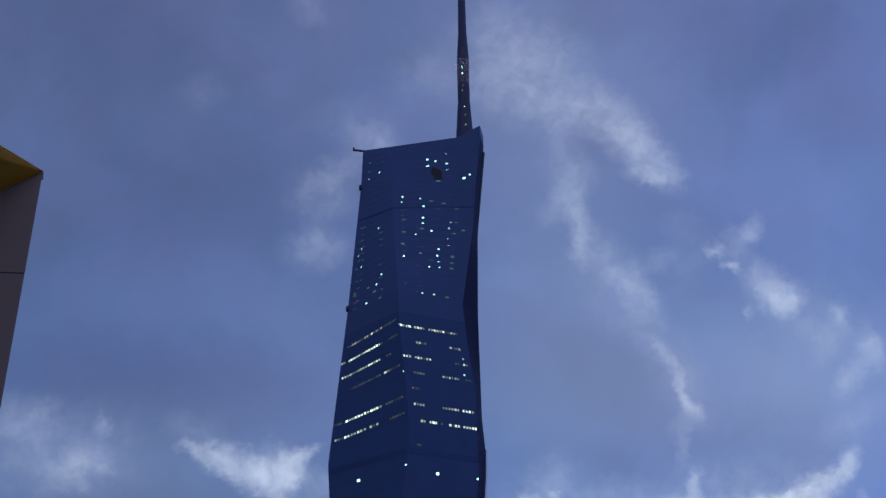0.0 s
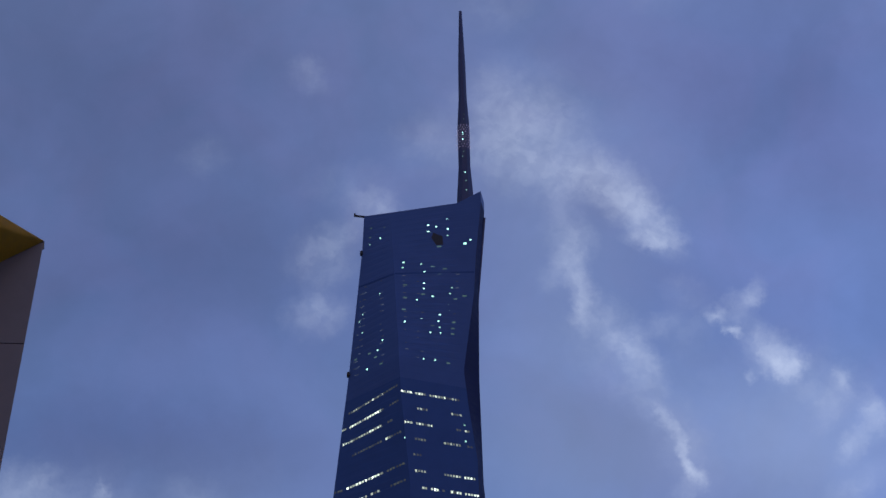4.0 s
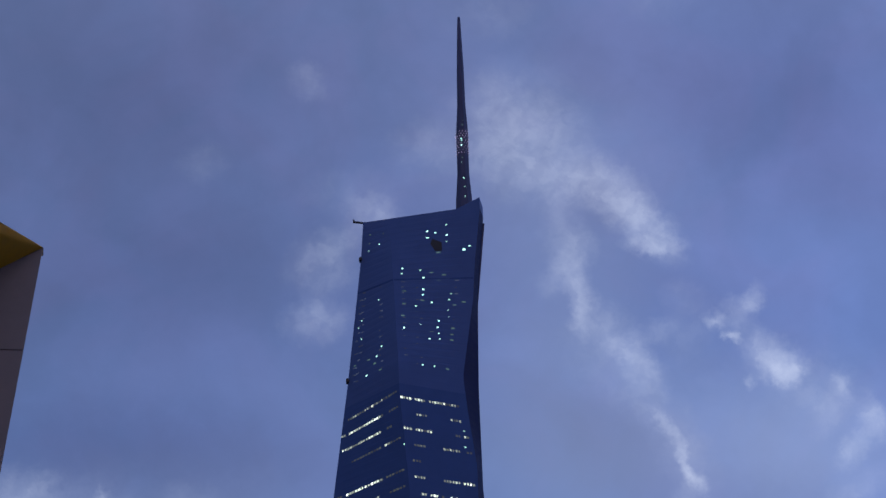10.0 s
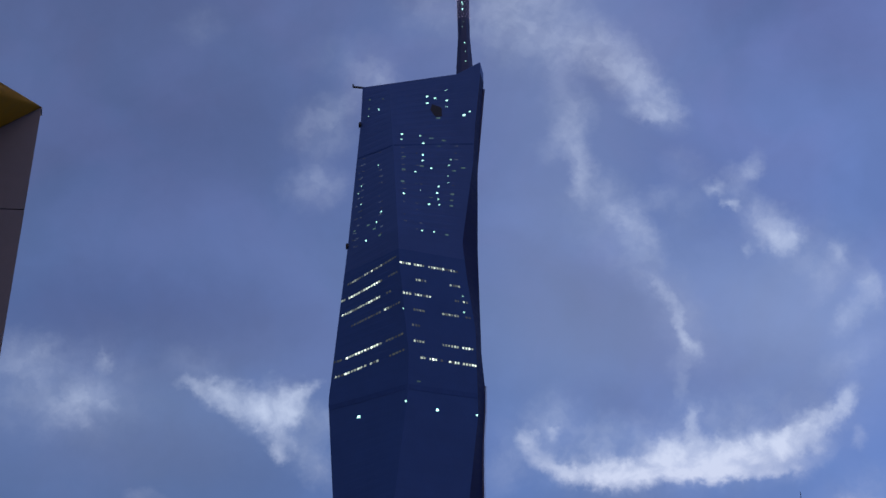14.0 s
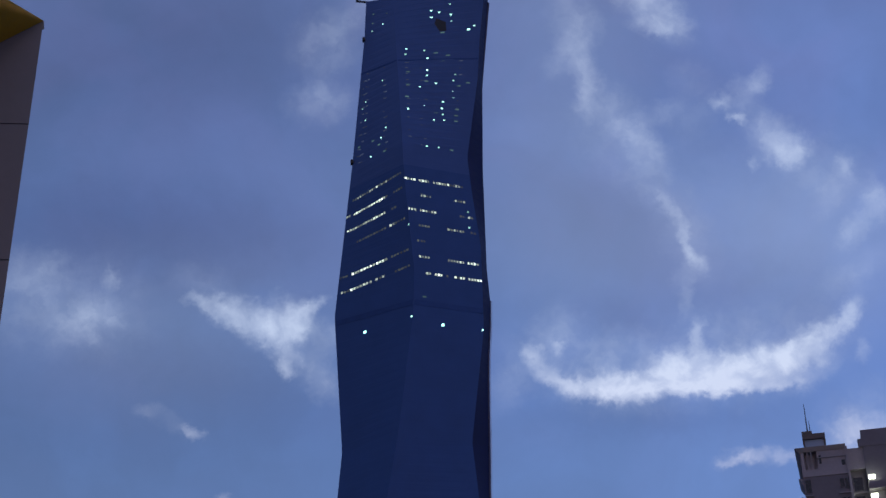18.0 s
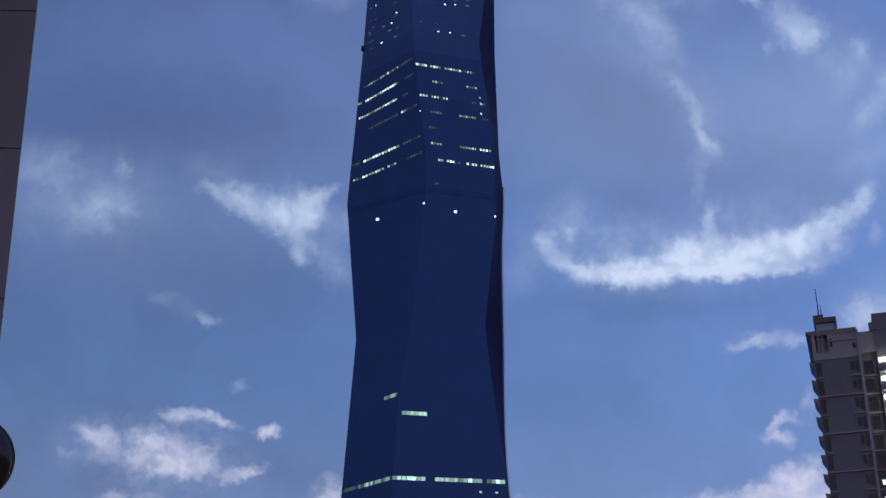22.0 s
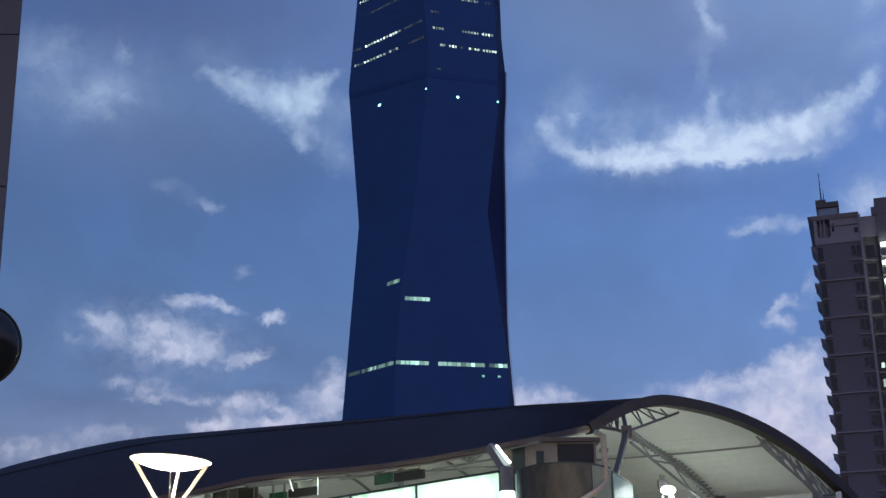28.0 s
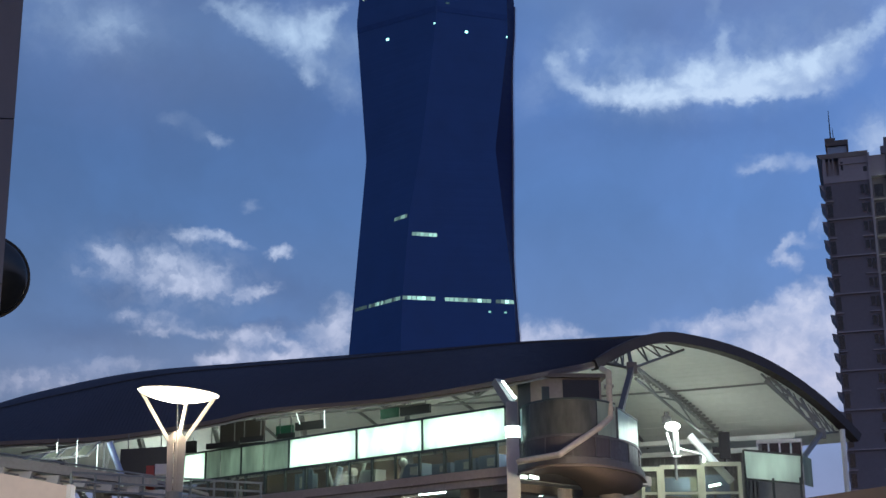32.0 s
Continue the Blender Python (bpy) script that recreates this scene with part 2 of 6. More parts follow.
    # each cloud is laid over the ones before; what they leave clear rides along as the third coordinate
    def laid(groups):
        thin = None
        for group, inner, outer in groups:
            for cx, cy, half, wide, slope, dense in group:
                mp = nt.nodes.new("ShaderNodeMapping")
                mp.vector_type = "TEXTURE"
                mp.inputs["Location"].default_value = (cx, cy, 0)
                mp.inputs["Rotation"].default_value = (0, 0, radians(slope))
                mp.inputs["Scale"].default_value = (half, wide, 1e6)
                stack = nt.nodes.new("ShaderNodeCombineXYZ")
                nt.links.new(flat.outputs[0], stack.inputs[0])
                nt.links.new(flat.outputs[1], stack.inputs[1])
                if thin is not None:
                    nt.links.new(thin, stack.inputs[2])
                nt.links.new(stack.outputs[0], mp.inputs["Vector"])
                g = ramp(vec("LENGTH", mp.outputs[0]).outputs["Value"], inner, outer, 1.0 - dense, 1.0)
                thin = g if thin is None else math_("MULTIPLY", thin, g)
        return math_("SUBTRACT", 1.0, thin)

    shade = laid(((SHADES, 0.0, 1.7), (LOW_SHADES, 0.0, 1.7)))
    torn = fbm(p, 0.8, 5.0, 0.55, 0.4)
    field = laid(CLOUDS)
    # thin cloud is full of small holes, thick cloud closes up
    holes = math_("MULTIPLY", ramp(fbm(q, 1.4, 3.0, 0.5, 0.3).outputs["Fac"], 0.36, 0.62, 0.75, -0.25), math_("SUBTRACT", 1.0, field))
    holes = math_("MULTIPLY", holes, ramp(high, 14.0, 21.0, 1.0, 0.4))
    body = math_("MULTIPLY", math_("MULTIPLY", field, ramp(torn.outputs["Fac"], 0.3, 0.65, 0.72, 1.2)), math_("SUBTRACT", 1.0, holes))
    veil = fbm(p, 0.15, 4.0, 0.5, 0.5)
    soft = ramp(veil.outputs["Fac"], 0.35, 0.65, 0.0, 1.0)
    mauve = fbm(p, 0.17, 4.0, 0.55, 0.8)
    wash = fbm(p, 0.5, 5.0, 0.6, 0.4)
    nsk = nt.nodes.new("ShaderNodeTexSky")
    nsk.sky_type, nsk.sun_disc = "NISHITA", False
    nsk.sun_elevation, nsk.sun_rotation = radians(1.0), radians(178)
    # dusk blue by height, brighter towards the set sun on the right-hand side
    cr = nt.nodes.new("ShaderNodeValToRGB")
    el = cr.color_ramp.elements
    el[0].position, el[0].color = 0.0, (0.18, 0.21, 0.40, 1)
    el[1].position, el[1].color = 1.0, (0.103, 0.152, 0.340, 1)
    for pos, c in ((0.18, (0.15, 0.20, 0.42)), (0.24, (0.105, 0.18, 0.43)), (0.34, (0.074, 0.157, 0.42)), (0.48, (0.075, 0.150, 0.41)), (0.68, (0.093, 0.151, 0.380)), (0.85, (0.100, 0.150, 0.355))):
        el.new(pos).color = (*c, 1)
    nt.links.new(math_("MULTIPLY", high, 0.02), cr.inputs[0])
    lift = math_("ADD", ramp(across, -20.0, 20.0, -0.36, 0.34, False), ramp(soft, 0.0, 1.0, -0.09, 0.08, False))
    lift = math_("ADD", lift, ramp(wash.outputs["Fac"], 0.3, 0.7, -0.05, 0.05, False))
    base = vec("SCALE", cr.outputs[0], s=math_("POWER", 2.0, lift)).outputs[0]
    base = mix(math_("MULTIPLY", ramp(mauve.outputs["Fac"], 0.35, 0.68, 0.0, 0.4), ramp(high, 12.0, 28.0, 0.15, 1.0)), base, vec("MULTIPLY", base, (1.28, 1.02, 1.02)).outputs[0])
    base = mix(shade, base, vec("MULTIPLY", base, (0.49, 0.48, 0.60)).outputs[0])
    tops = mix(ramp(high, 10.0, 24.0, 0.0, 1.0, False), (0.62, 0.57, 0.76, 1), (0.60, 0.70, 0.92, 1))
    base = mix(laid(((HAZE, 0, 1.7),)), base, tops)
    col = mix(math_("ADD", body, 0.0, True), base, tops)
    # warm afterglow added behind the eye, out of view, to tint facing walls
    near_sun = vec("DOT_PRODUCT", d3, (math.sin(radians(178)), math.cos(radians(178)), 0.06)).outputs["Value"]
    glow = math_("MULTIPLY", ramp(near_sun, 0.25, 1.0, 0.0, 1.0), ramp(high, 0.0, 45.0, 1.0, 0.15))
    col = vec("ADD", col, vec("SCALE", (0.16, 0.105, 0.075), s=glow).outputs[0]).outputs[0]
    bg = nt.nodes.new("ShaderNodeBackground")
    nt.links.new(col, bg.inputs["Color"])
    bg.inputs["Strength"].default_value = 1.0
    haze = nt.nodes.new("ShaderNodeBackground")
    nt.links.new(nsk.outputs[0], haze.inputs["Color"])
    haze.inputs["Strength"].default_value = 0.05
    both = nt.nodes.new("ShaderNodeAddShader")
    nt.links.new(bg.outputs[0], both.inputs[0])
    nt.links.new(haze.outputs[0], both.inputs[1])
    out = nt.nodes.new("ShaderNodeOutputWorld")
    nt.links.new(both.outputs[0], out.inputs["Surface"])


sky_world()
sun = new("sun", bpy.data.lights.new("sun", "SUN"))
sun.data.energy, sun.data.angle, sun.data.color = 0.12, radians(20), (1.0, 0.85, 0.8)
sun.matrix_world = look((0, 0, 0), (-math.sin(radians(178)), -math.cos(radians(178)), -0.03))


# ---- materials ----
def material(name, colour, rough=0.6, metal=0.0, vary=0.15, scale=1.0, bump=0.0, glow=0.0, glow_colour=None, spec=0.5):
    """Principled surface with two sizes of noise in its colour and gloss."""
    m = bpy.data.materials.new(name)
    m.use_nodes = True
    nt = m.node_tree
    b = nt.nodes["Principled BSDF"]
    b.inputs["Metallic"].default_value = metal
    b.inputs["Specular IOR Level"].default_value = spec
    tc = nt.nodes.new("ShaderNodeTexCoord")
    big, fine = (nt.nodes.new("ShaderNodeTexNoise") for _ in range(2))
    for n, s, d in ((big, 0.35 * scale, 4.0), (fine, 7.0 * scale, 5.0)):
        n.inputs["Scale"].default_value, n.inputs["Detail"].default_value = s, d
        nt.links.new(tc.outputs["Object"], n.inputs["Vector"])
    mul = nt.nodes.new("ShaderNodeMath")
    mul.operation = "ADD"
    nt.links.new(big.outputs["Fac"], mul.inputs[0])
    nt.links.new(fine.outputs["Fac"], mul.inputs[1])
    mr = nt.nodes.new("ShaderNodeMapRange")
    for k, v in zip(("From Min", "From Max", "To Min", "To Max"), (0.6, 1.4, 1 - vary, 1 + vary)):
        mr.inputs[k].default_value = v
    nt.links.new(mul.outputs[0], mr.inputs["Value"])
    sc = nt.nodes.new("ShaderNodeVectorMath")
    sc.operation = "SCALE"
    sc.inputs[0].default_value = colour
    nt.links.new(mr.outputs["Result"], sc.inputs["Scale"])
    nt.links.new(sc.outputs[0], b.inputs["Base Color"])
    rr = nt.nodes.new("ShaderNodeMapRange")
    for k, v in zip(("From Min", "From Max", "To Min", "To Max"), (0.3, 0.7, max(rough - 0.1, 0.02), min(rough + 0.1, 1))):
        rr.inputs[k].default_value = v
    nt.links.new(fine.outputs["Fac"], rr.inputs["Value"])
    nt.links.new(rr.outputs["Result"], b.inputs["Roughness"])
    if bump:
        bp = nt.nodes.new("ShaderNodeBump")
        bp.inputs["Strength"].default_value, bp.inputs["Distance"].default_value = bump, 0.02
        nt.links.new(fine.outputs["Fac"], bp.inputs["Height"])
        nt.links.new(bp.outputs[0], b.inputs["Normal"])
    if glow:
        b.inputs["Emission Color"].default_value = (*(glow_colour or colour), 1)
        b.inputs["Emission Strength"].default_value = glow
    return m


def glass(name, tint, rough=0.05, alpha=0.35):
    """Thin glazing: a clear part that lets the light through and a glossy, tinted part."""
    m = bpy.data.materials.new(name)
    m.use_nodes = True
    nt = m.node_tree
    b = nt.nodes["Principled BSDF"]
    b.inputs["Roughness"].default_value = rough
    tc = nt.nodes.new("ShaderNodeTexCoord")
    mp = nt.nodes.new("ShaderNodeMapping")
    mp.inputs["Scale"].default_value = (2.2, 2.2, 0.7)
    nz = nt.nodes.new("ShaderNodeTexNoise")
    nz.inputs["Scale"].default_value, nz.inputs["Detail"].default_value = 1.6, 5.0
    nt.links.new(tc.outputs["Object"], mp.inputs["Vector"])
    nt.links.new(mp.outputs[0], nz.inputs["Vector"])
    cr = nt.nodes.new("ShaderNodeValToRGB")
    cr.color_ramp.elements[0].position, cr.color_ramp.elements[0].color = 0.3, (*[0.6 * c for c in tint], 1)
    cr.color_ramp.elements[1].position, cr.color_ramp.elements[1].color = 0.7, (*[1.4 * c for c in tint], 1)
    nt.links.new(nz.outputs["Fac"], cr.inputs[0])
    nt.links.new(cr.outputs[0], b.inputs["Base Color"])
    clear = nt.nodes.new("ShaderNodeBsdfTransparent")
    clear.inputs["Color"].default_value = (0.90, 0.92, 0.87, 1)
    mixer = nt.nodes.new("ShaderNodeMixShader")
    mixer.inputs[0].default_value = alpha
    nt.links.new(clear.outputs[0], mixer.inputs[1])
    nt.links.new(b.outputs[0], mixer.inputs[2])
    nt.links.new(mixer.outputs[0], nt.nodes["Material Output"].inputs["Surface"])
    return m


def frosted(name, tint, streak=0.85):
    """Frosted sheet that passes on the light that falls on its back."""
    m = bpy.data.materials.new(name)
    m.use_nodes = True
    nt = m.node_tree
    b = nt.nodes["Principled BSDF"]
    b.inputs["Base Color"].default_value = (*tint, 1)
    b.inputs["Roughness"].default_value = 0.35
    tr = nt.nodes.new("ShaderNodeBsdfTranslucent")
    tc = nt.nodes.new("ShaderNodeTexCoord")
    nz = nt.nodes.new("ShaderNodeTexNoise")
    nz.inputs["Scale"].default_value, nz.inputs["Detail"].default_value = 0.8, 3.0
    mp = nt.nodes.new("ShaderNodeMapping")
    mp.inputs["Scale"].default_value = (2.5, 2.5, 0.5)
    nt.links.new(tc.outputs["Object"], mp.inputs["Vector"])
    nt.links.new(mp.outputs[0], nz.inputs["Vector"])
    cr = nt.nodes.new("ShaderNodeValToRGB")
    cr.color_ramp.elements[0].position, cr.color_ramp.elements[0].color = 0.35, (*[streak * c for c in tint], 1)
    cr.color_ramp.elements[1].position, cr.color_ramp.elements[1].color = 0.65, (*tint, 1)
    nt.links.new(nz.outputs["Fac"], cr.inputs[0])
    nt.links.new(cr.outputs[0], tr.inputs["Color"])
    mixer = nt.nodes.new("ShaderNodeMixShader")
    mixer.inputs[0].default_value = 0.75
    nt.links.new(b.outputs[0], mixer.inputs[1])
    nt.links.new(tr.outputs[0], mixer.inputs[2])
    nt.links.new(mixer.outputs[0], nt.nodes["Material Output"].inputs["Surface"])
    return m


def lit_window(name, colour, strength):
    """A lit room behind glass; each one a little brighter or dimmer."""
    m = bpy.data.materials.new(name)
    m.use_nodes = True
    nt = m.node_tree
    b = nt.nodes["Principled BSDF"]
    b.inputs["Base Color"].default_value = (0.05, 0.06, 0.08, 1)
    b.inputs["Emission Color"].default_value = (*colour, 1)
    oi = nt.nodes.new("ShaderNodeObjectInfo")
    mr = nt.nodes.new("ShaderNodeMapRange")
    mr.inputs["To Min"].default_value, mr.inputs["To Max"].default_value = 0.35 * strength, 1.5 * strength
    nt.links.new(oi.outputs["Random"], mr.inputs["Value"])
    nt.links.new(mr.outputs["Result"], b.inputs["Emission Strength"])
    return m


M_TOWER = material("blue_curtain_glass", (0.036, 0.084, 0.232), 0.45, 0.0, 0.10, 0.012, spec=0.12)
M_TOWER_DARK = material("blue_spandrel", (0.0355, 0.083, 0.230), 0.45, 0.0, 0.10, 0.012, spec=0.12)
# paler copies of the tower glass: distance haze put into the upper storeys' colour
M_CROWN = material("hazed_crown_glass", (0.050, 0.099, 0.252), 0.4, 0.0, 0.10, 0.012, spec=0.12)
M_CROWN_DARK = material("hazed_crown_spandrel", (0.049, 0.097, 0.249), 0.4, 0.0, 0.10, 0.012, spec=0.12)
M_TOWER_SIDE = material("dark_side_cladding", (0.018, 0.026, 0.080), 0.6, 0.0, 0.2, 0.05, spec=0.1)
M_TOWER_BAND = material("plant_floor_louvres", (0.030, 0.070, 0.200), 0.6, 0.0, 0.15, 0.05, spec=0.1)
M_SPIRE = material("spire_cladding", (0.028, 0.036, 0.095), 0.5, 0.1, 0.2, 0.1)
M_RAIL = material("pale_metal_rail", (0.29, 0.34, 0.50), 0.4, 0.3, 0.1)
WINDOW_WHITE = [lit_window("office_light_%d" % k, (0.82, 1.0, 0.84), e) for k, e in enumerate((0.045, 0.11, 0.36, 0.8, 1.5))]
WINDOW_GREEN = [lit_window("low_office_light_%d" % k, (0.62, 1.0, 0.86), e) for k, e in enumerate((0.05, 0.12, 0.3, 0.6, 0.95))]
WINDOW_CYAN = [lit_window("site_light_%d" % k, (0.45, 1.0, 0.88), e) for k, e in enumerate((0.10, 0.8, 1.8, 2.2, 2.6, 3.2))]
M_DIMFLOOR = lit_window("dim_floor_light", (0.42, 0.62, 1.0), 0.09)
M_PURPLE = lit_window("spire_light", (0.72, 0.62, 1.0), 0.45)
M_PANEL = material("grey_cladding", (0.195, 0.182, 0.188), 0.7, 0.0, 0.1, 1.0, bump=0.1)
M_YELLOW = material("ochre_soffit", (0.62, 0.33, 0.02), 0.6, 0.0, 0.12, 1.0)
M_CONDO = material("painted_render", (0.160, 0.152, 0.172), 0.85, 0.0, 0.15, 0.3)
M_CONDO_PALE = material("pale_painted_render", (0.30, 0.282, 0.300), 0.85, 0.0, 0.12, 0.3)
M_DARKGLASS = material("dark_window_glass", (0.012, 0.013, 0.018), 0.12, 0.0, 0.2, 0.5)
M_ROOF = material("dark_metal_roofing", (0.050, 0.050, 0.066), 0.6, 0.0, 0.25, 0.6, spec=0.15)
M_SOFFIT = material("white_soffit", (0.61, 0.61, 0.575), 0.7, 0.0, 0.08, 0.5)
M_STEEL = material("grey_painted_steel", (0.195, 0.19, 0.185), 0.5, 0.0, 0.12)
M_WHITESTEEL = material("white_painted_steel", (0.7, 0.71, 0.68), 0.45, 0.0, 0.08)
M_BROWN = material("brown_fascia", (0.15, 0.112, 0.085), 0.7, 0.0, 0.15)
M_DARKSTEEL = material("dark_grey_steel", (0.085, 0.074, 0.070), 0.5, 0.0, 0.12)
M_CONC = material("concrete", (0.36, 0.31, 0.26), 0.9, 0.0, 0.2, bump=0.3)
M_CREAM = material("cream_paint", (0.66, 0.58, 0.5), 0.8, 0.0, 0.1)
M_FROST = frosted("frosted_glass", (0.86, 0.95, 0.86), 0.75)
M_FROSTDIM = frosted("greenish_screen_glass", (0.54, 0.60, 0.52), 0.5)
M_DARKPANEL = material("dark_brown_panel", (0.055, 0.045, 0.043), 0.5, 0.0, 0.15)
M_OLIVE = glass("olive_smoked_glazing", (0.066, 0.066, 0.054), 0.5, 0.84)
M_CLEAR = glass("clear_glazing", (0.075, 0.068, 0.06), 0.08, 0.26)
M_FRAME = material("dark_green_frame", (0.030, 0.042, 0.036), 0.45, 0.0, 0.1)
M_FRAMEPALE = material("pale_green_frame", (0.38, 0.38, 0.27), 0.5, 0.0, 0.1)
M_UMBER = material("dark_umber_board", (0.045, 0.033, 0.028), 0.6, 0.0, 0.2)
M_ROOMWALL = material("warm_grey_partition", (0.20, 0.150, 0.115), 0.8, 0.0, 0.2)
M_SAND = material("sandy_beam_paint", (0.36, 0.28, 0.22), 0.8, 0.0, 0.2)
M_TAUPE = material("taupe_render", (0.17, 0.128, 0.10), 0.85, 0.0, 0.2, bump=0.2)
M_CANOPY = frosted("cream_canopy_sheet", (0.80, 0.80, 0.62))
M_GREEN = material("green_sign", (0.008, 0.075, 0.036), 0.5, 0.0, 0.1)
M_BLACK = material("black_panel", (0.015, 0.014, 0.014), 0.5, 0.0, 0.2)
M_RED = material("red_paint", (0.35, 0.05, 0.03), 0.5, 0.0, 0.15)
M_BLUEGREY = material("blue_grey_panel", (0.25, 0.32, 0.42), 0.5, 0.0, 0.1)
M_TUBE = material("tube_glow", (0.9, 0.95, 0.95), 0.5, 0.0, 0.0, glow=9.0, glow_colour=(0.85, 1.0, 0.95))
M_SLIM = material("slim_tube_glow", (0.9, 0.95, 0.95), 0.5, 0.0, 0.0, glow=1.3, glow_colour=(0.88, 1.0, 0.93))
M_FLOOD = material("flood_glow", (0.9, 0.95, 0.95), 0.5, 0.0, 0.0, glow=30.0, glow_colour=(0.92, 1.0, 0.9))
M_BALCONY = material("balcony_glow", (0.9, 0.9, 0.85), 0.5, 0.0, 0.0, glow=9.0, glow_colour=(0.95, 1.0, 0.80))
M_WARM = material("warm_glow", (0.9, 0.85, 0.8), 0.5, 0.0, 0.0, glow=12.0, glow_colour=(1.0, 0.85, 0.6))
M_LAMPPAINT = material("pale_lamp_paint", (0.27, 0.25, 0.24), 0.45, 0.0, 0.06)
M_LAMP = material("lamp_glow", (0.9, 0.85, 0.75), 0.5, 0.0, 0.0, glow=7.0, glow_colour=(1.0, 0.82, 0.58))
M_DOME = material("dark_gloss_dome", (0.03, 0.028, 0.022), 0.18, 0.0, 0.2, 1.0)
M_ASPHALT = material("asphalt", (0.05, 0.05, 0.05), 0.9, 0.0, 0.2, 2.0, bump=0.4)


# ---- building helpers ----
def part(name, bm, mat, parent=None, label=""):
    """Links a bmesh as one mesh object, under a thing where one is given."""
    bmesh.ops.recalc_face_normals(bm, faces=bm.faces)
    me = bpy.data.meshes.new(name)
    bm.to_mesh(me)
    bm.free()
    for m in (mat if isinstance(mat, (list, tuple)) else [mat]):
        me.materials.append(m)
    ob = new(name, me)
    if parent is not None:
        ob.parent = parent
    if label:
        ob["label"] = label
    return ob


def thing(name, place, label, category, group="", kind=""):
    ob = new(name)
    ob.location = place
    ob.empty_display_size = 0.2
    return tagged(ob, label, category, group, kind)


def box(bm, lo, hi, m=None):
    vs = [bm.verts.new((x, y, z)) for x in (lo[0], hi[0]) for y in (lo[1], hi[1]) for z in (lo[2], hi[2])]
    if m is not None:
        for v in vs:
            v.co = m @ v.co
    for f in ((0, 1, 3, 2), (4, 6, 7, 5), (0, 4, 5, 1), (2, 3, 7, 6), (0, 2, 6, 4), (1, 5, 7, 3)):
        bm.faces.new([vs[i] for i in f])
    return bm


def tube(bm, a, b, r0, r1=None, n=10):
    """A closed round bar from a to b."""
    a, b = Vector(a), Vector(b)
    r1 = r0 if r1 is None else r1
    q = (b - a).to_track_quat("Z", "Y").to_matrix()
    rings = []
    for c, r in ((a, r0), (b, r1)):
        rings.append([bm.verts.new(c + q @ Vector((r * math.cos(2 * math.pi * i / n), r * math.sin(2 * math.pi * i / n), 0))) for i in range(n)])
    for i in range(n):
        bm.faces.new((rings[0][i], rings[0][(i + 1) % n], rings[1][(i + 1) % n], rings[1][i]))
    bm.faces.new(rings[0][::-1])
    bm.faces.new(rings[1])
    return bm


def beam(bm, a, b, w, h):
    """A square bar from a to b, w wide and h deep."""
    a, b = Vector(a), Vector(b)
    d = (b - a)
    m = Matrix.Translation(a) @ d.to_track_quat("Y", "Z").to_matrix().to_4x4()
    return box(bm, (-w / 2, 0, -h / 2), (w / 2, d.length, h / 2), m)


def sweep(bm, pts, w, h):
    """One continuous square bar along the points, w wide (level) and h high."""
    rings = []
    for i, p in enumerate(pts):
        d = Vector(pts[min(i + 1, len(pts) - 1)]) - Vector(pts[max(i - 1, 0)])
        side = d.cross(Vector((0, 0, 1)))
        side = (side if side.length > 1e-4 * d.length + 1e-9 and abs(d.normalized().z) < 0.98 else Vector((1, 0, 0))).normalized()
        up = side.cross(d).normalized()
        p = Vector(p)
        rings.append([bm.verts.new(p + side * a * w / 2 + up * b * h / 2) for a, b in ((-1, -1), (1, -1), (1, 1), (-1, 1))])
    for a, b in zip(rings, rings[1:]):
        for i in range(4):
            bm.faces.new((a[i], a[(i + 1) % 4], b[(i + 1) % 4], b[i]))
    bm.faces.new(rings[0][::-1])
    bm.faces.new(rings[-1])
    return bm


def at(turn, dist, z=0.0):
    """The place at that turn to the left (degrees) and level distance from the camera's stand."""
    a = radians(turn)
    return Vector((-math.sin(a) * dist, math.cos(a) * dist, z))


def table(rows, v):
    """Straight interpolation in rows of (key, value)."""
    ks = [r[0] for r in rows]
    return float(np.interp(v, ks, [r[1] for r in rows]))


# ---- ground ----
bm = bmesh.new()
for s in ((-3000, -3000), (3000, -3000), (3000, 3000), (-3000, 3000)):
    bm.verts.new((*s, 0))
bm.faces.new(bm.verts)
tagged(part("ground", bm, M_ASPHALT), "dark grey asphalt ground of the city block", "ground", kind="structure")

ZT = 1.6


def S(turn, dist, z):
    """A place by its turn, distance and height over the eye."""
    return at(turn, dist, z + ZT)


def solid(bm, corners, push):
    """A slab: the flat outline given by its corners, thickened by the vector push."""
    push = Vector(push)
    a = [bm.verts.new(Vector(c)) for c in corners]
    b = [bm.verts.new(Vector(c) + push) for c in corners]
    n = len(a)
    bm.faces.new(a)
    bm.faces.new(b[::-1])
    for i in range(n):
        bm.faces.new((a[i], b[i], b[(i + 1) % n], a[(i + 1) % n]))
    return bm


def shift(bm, v):
    for q in bm.verts:
        q.co = q.co - Vector(v)
    return bm


# ---- the tall tower ----
# its corners by height over the eye: turn of the left edge, the front ridge, the right front edge and the right flank
TOWER_L = [(0, 5.25), (110, 5.2), (133, 5.06), (153, 4.92), (234, 4.353), (309, 4.80), (403, 4.119), (490, 3.618), (515, 3.563)]
TOWER_M = [(0, 3.2), (153, 2.836), (197, 2.507), (234, 1.947), (299, 1.27), (323, 1.2), (380, 1.66), (405, 1.753), (515, 2.2)]
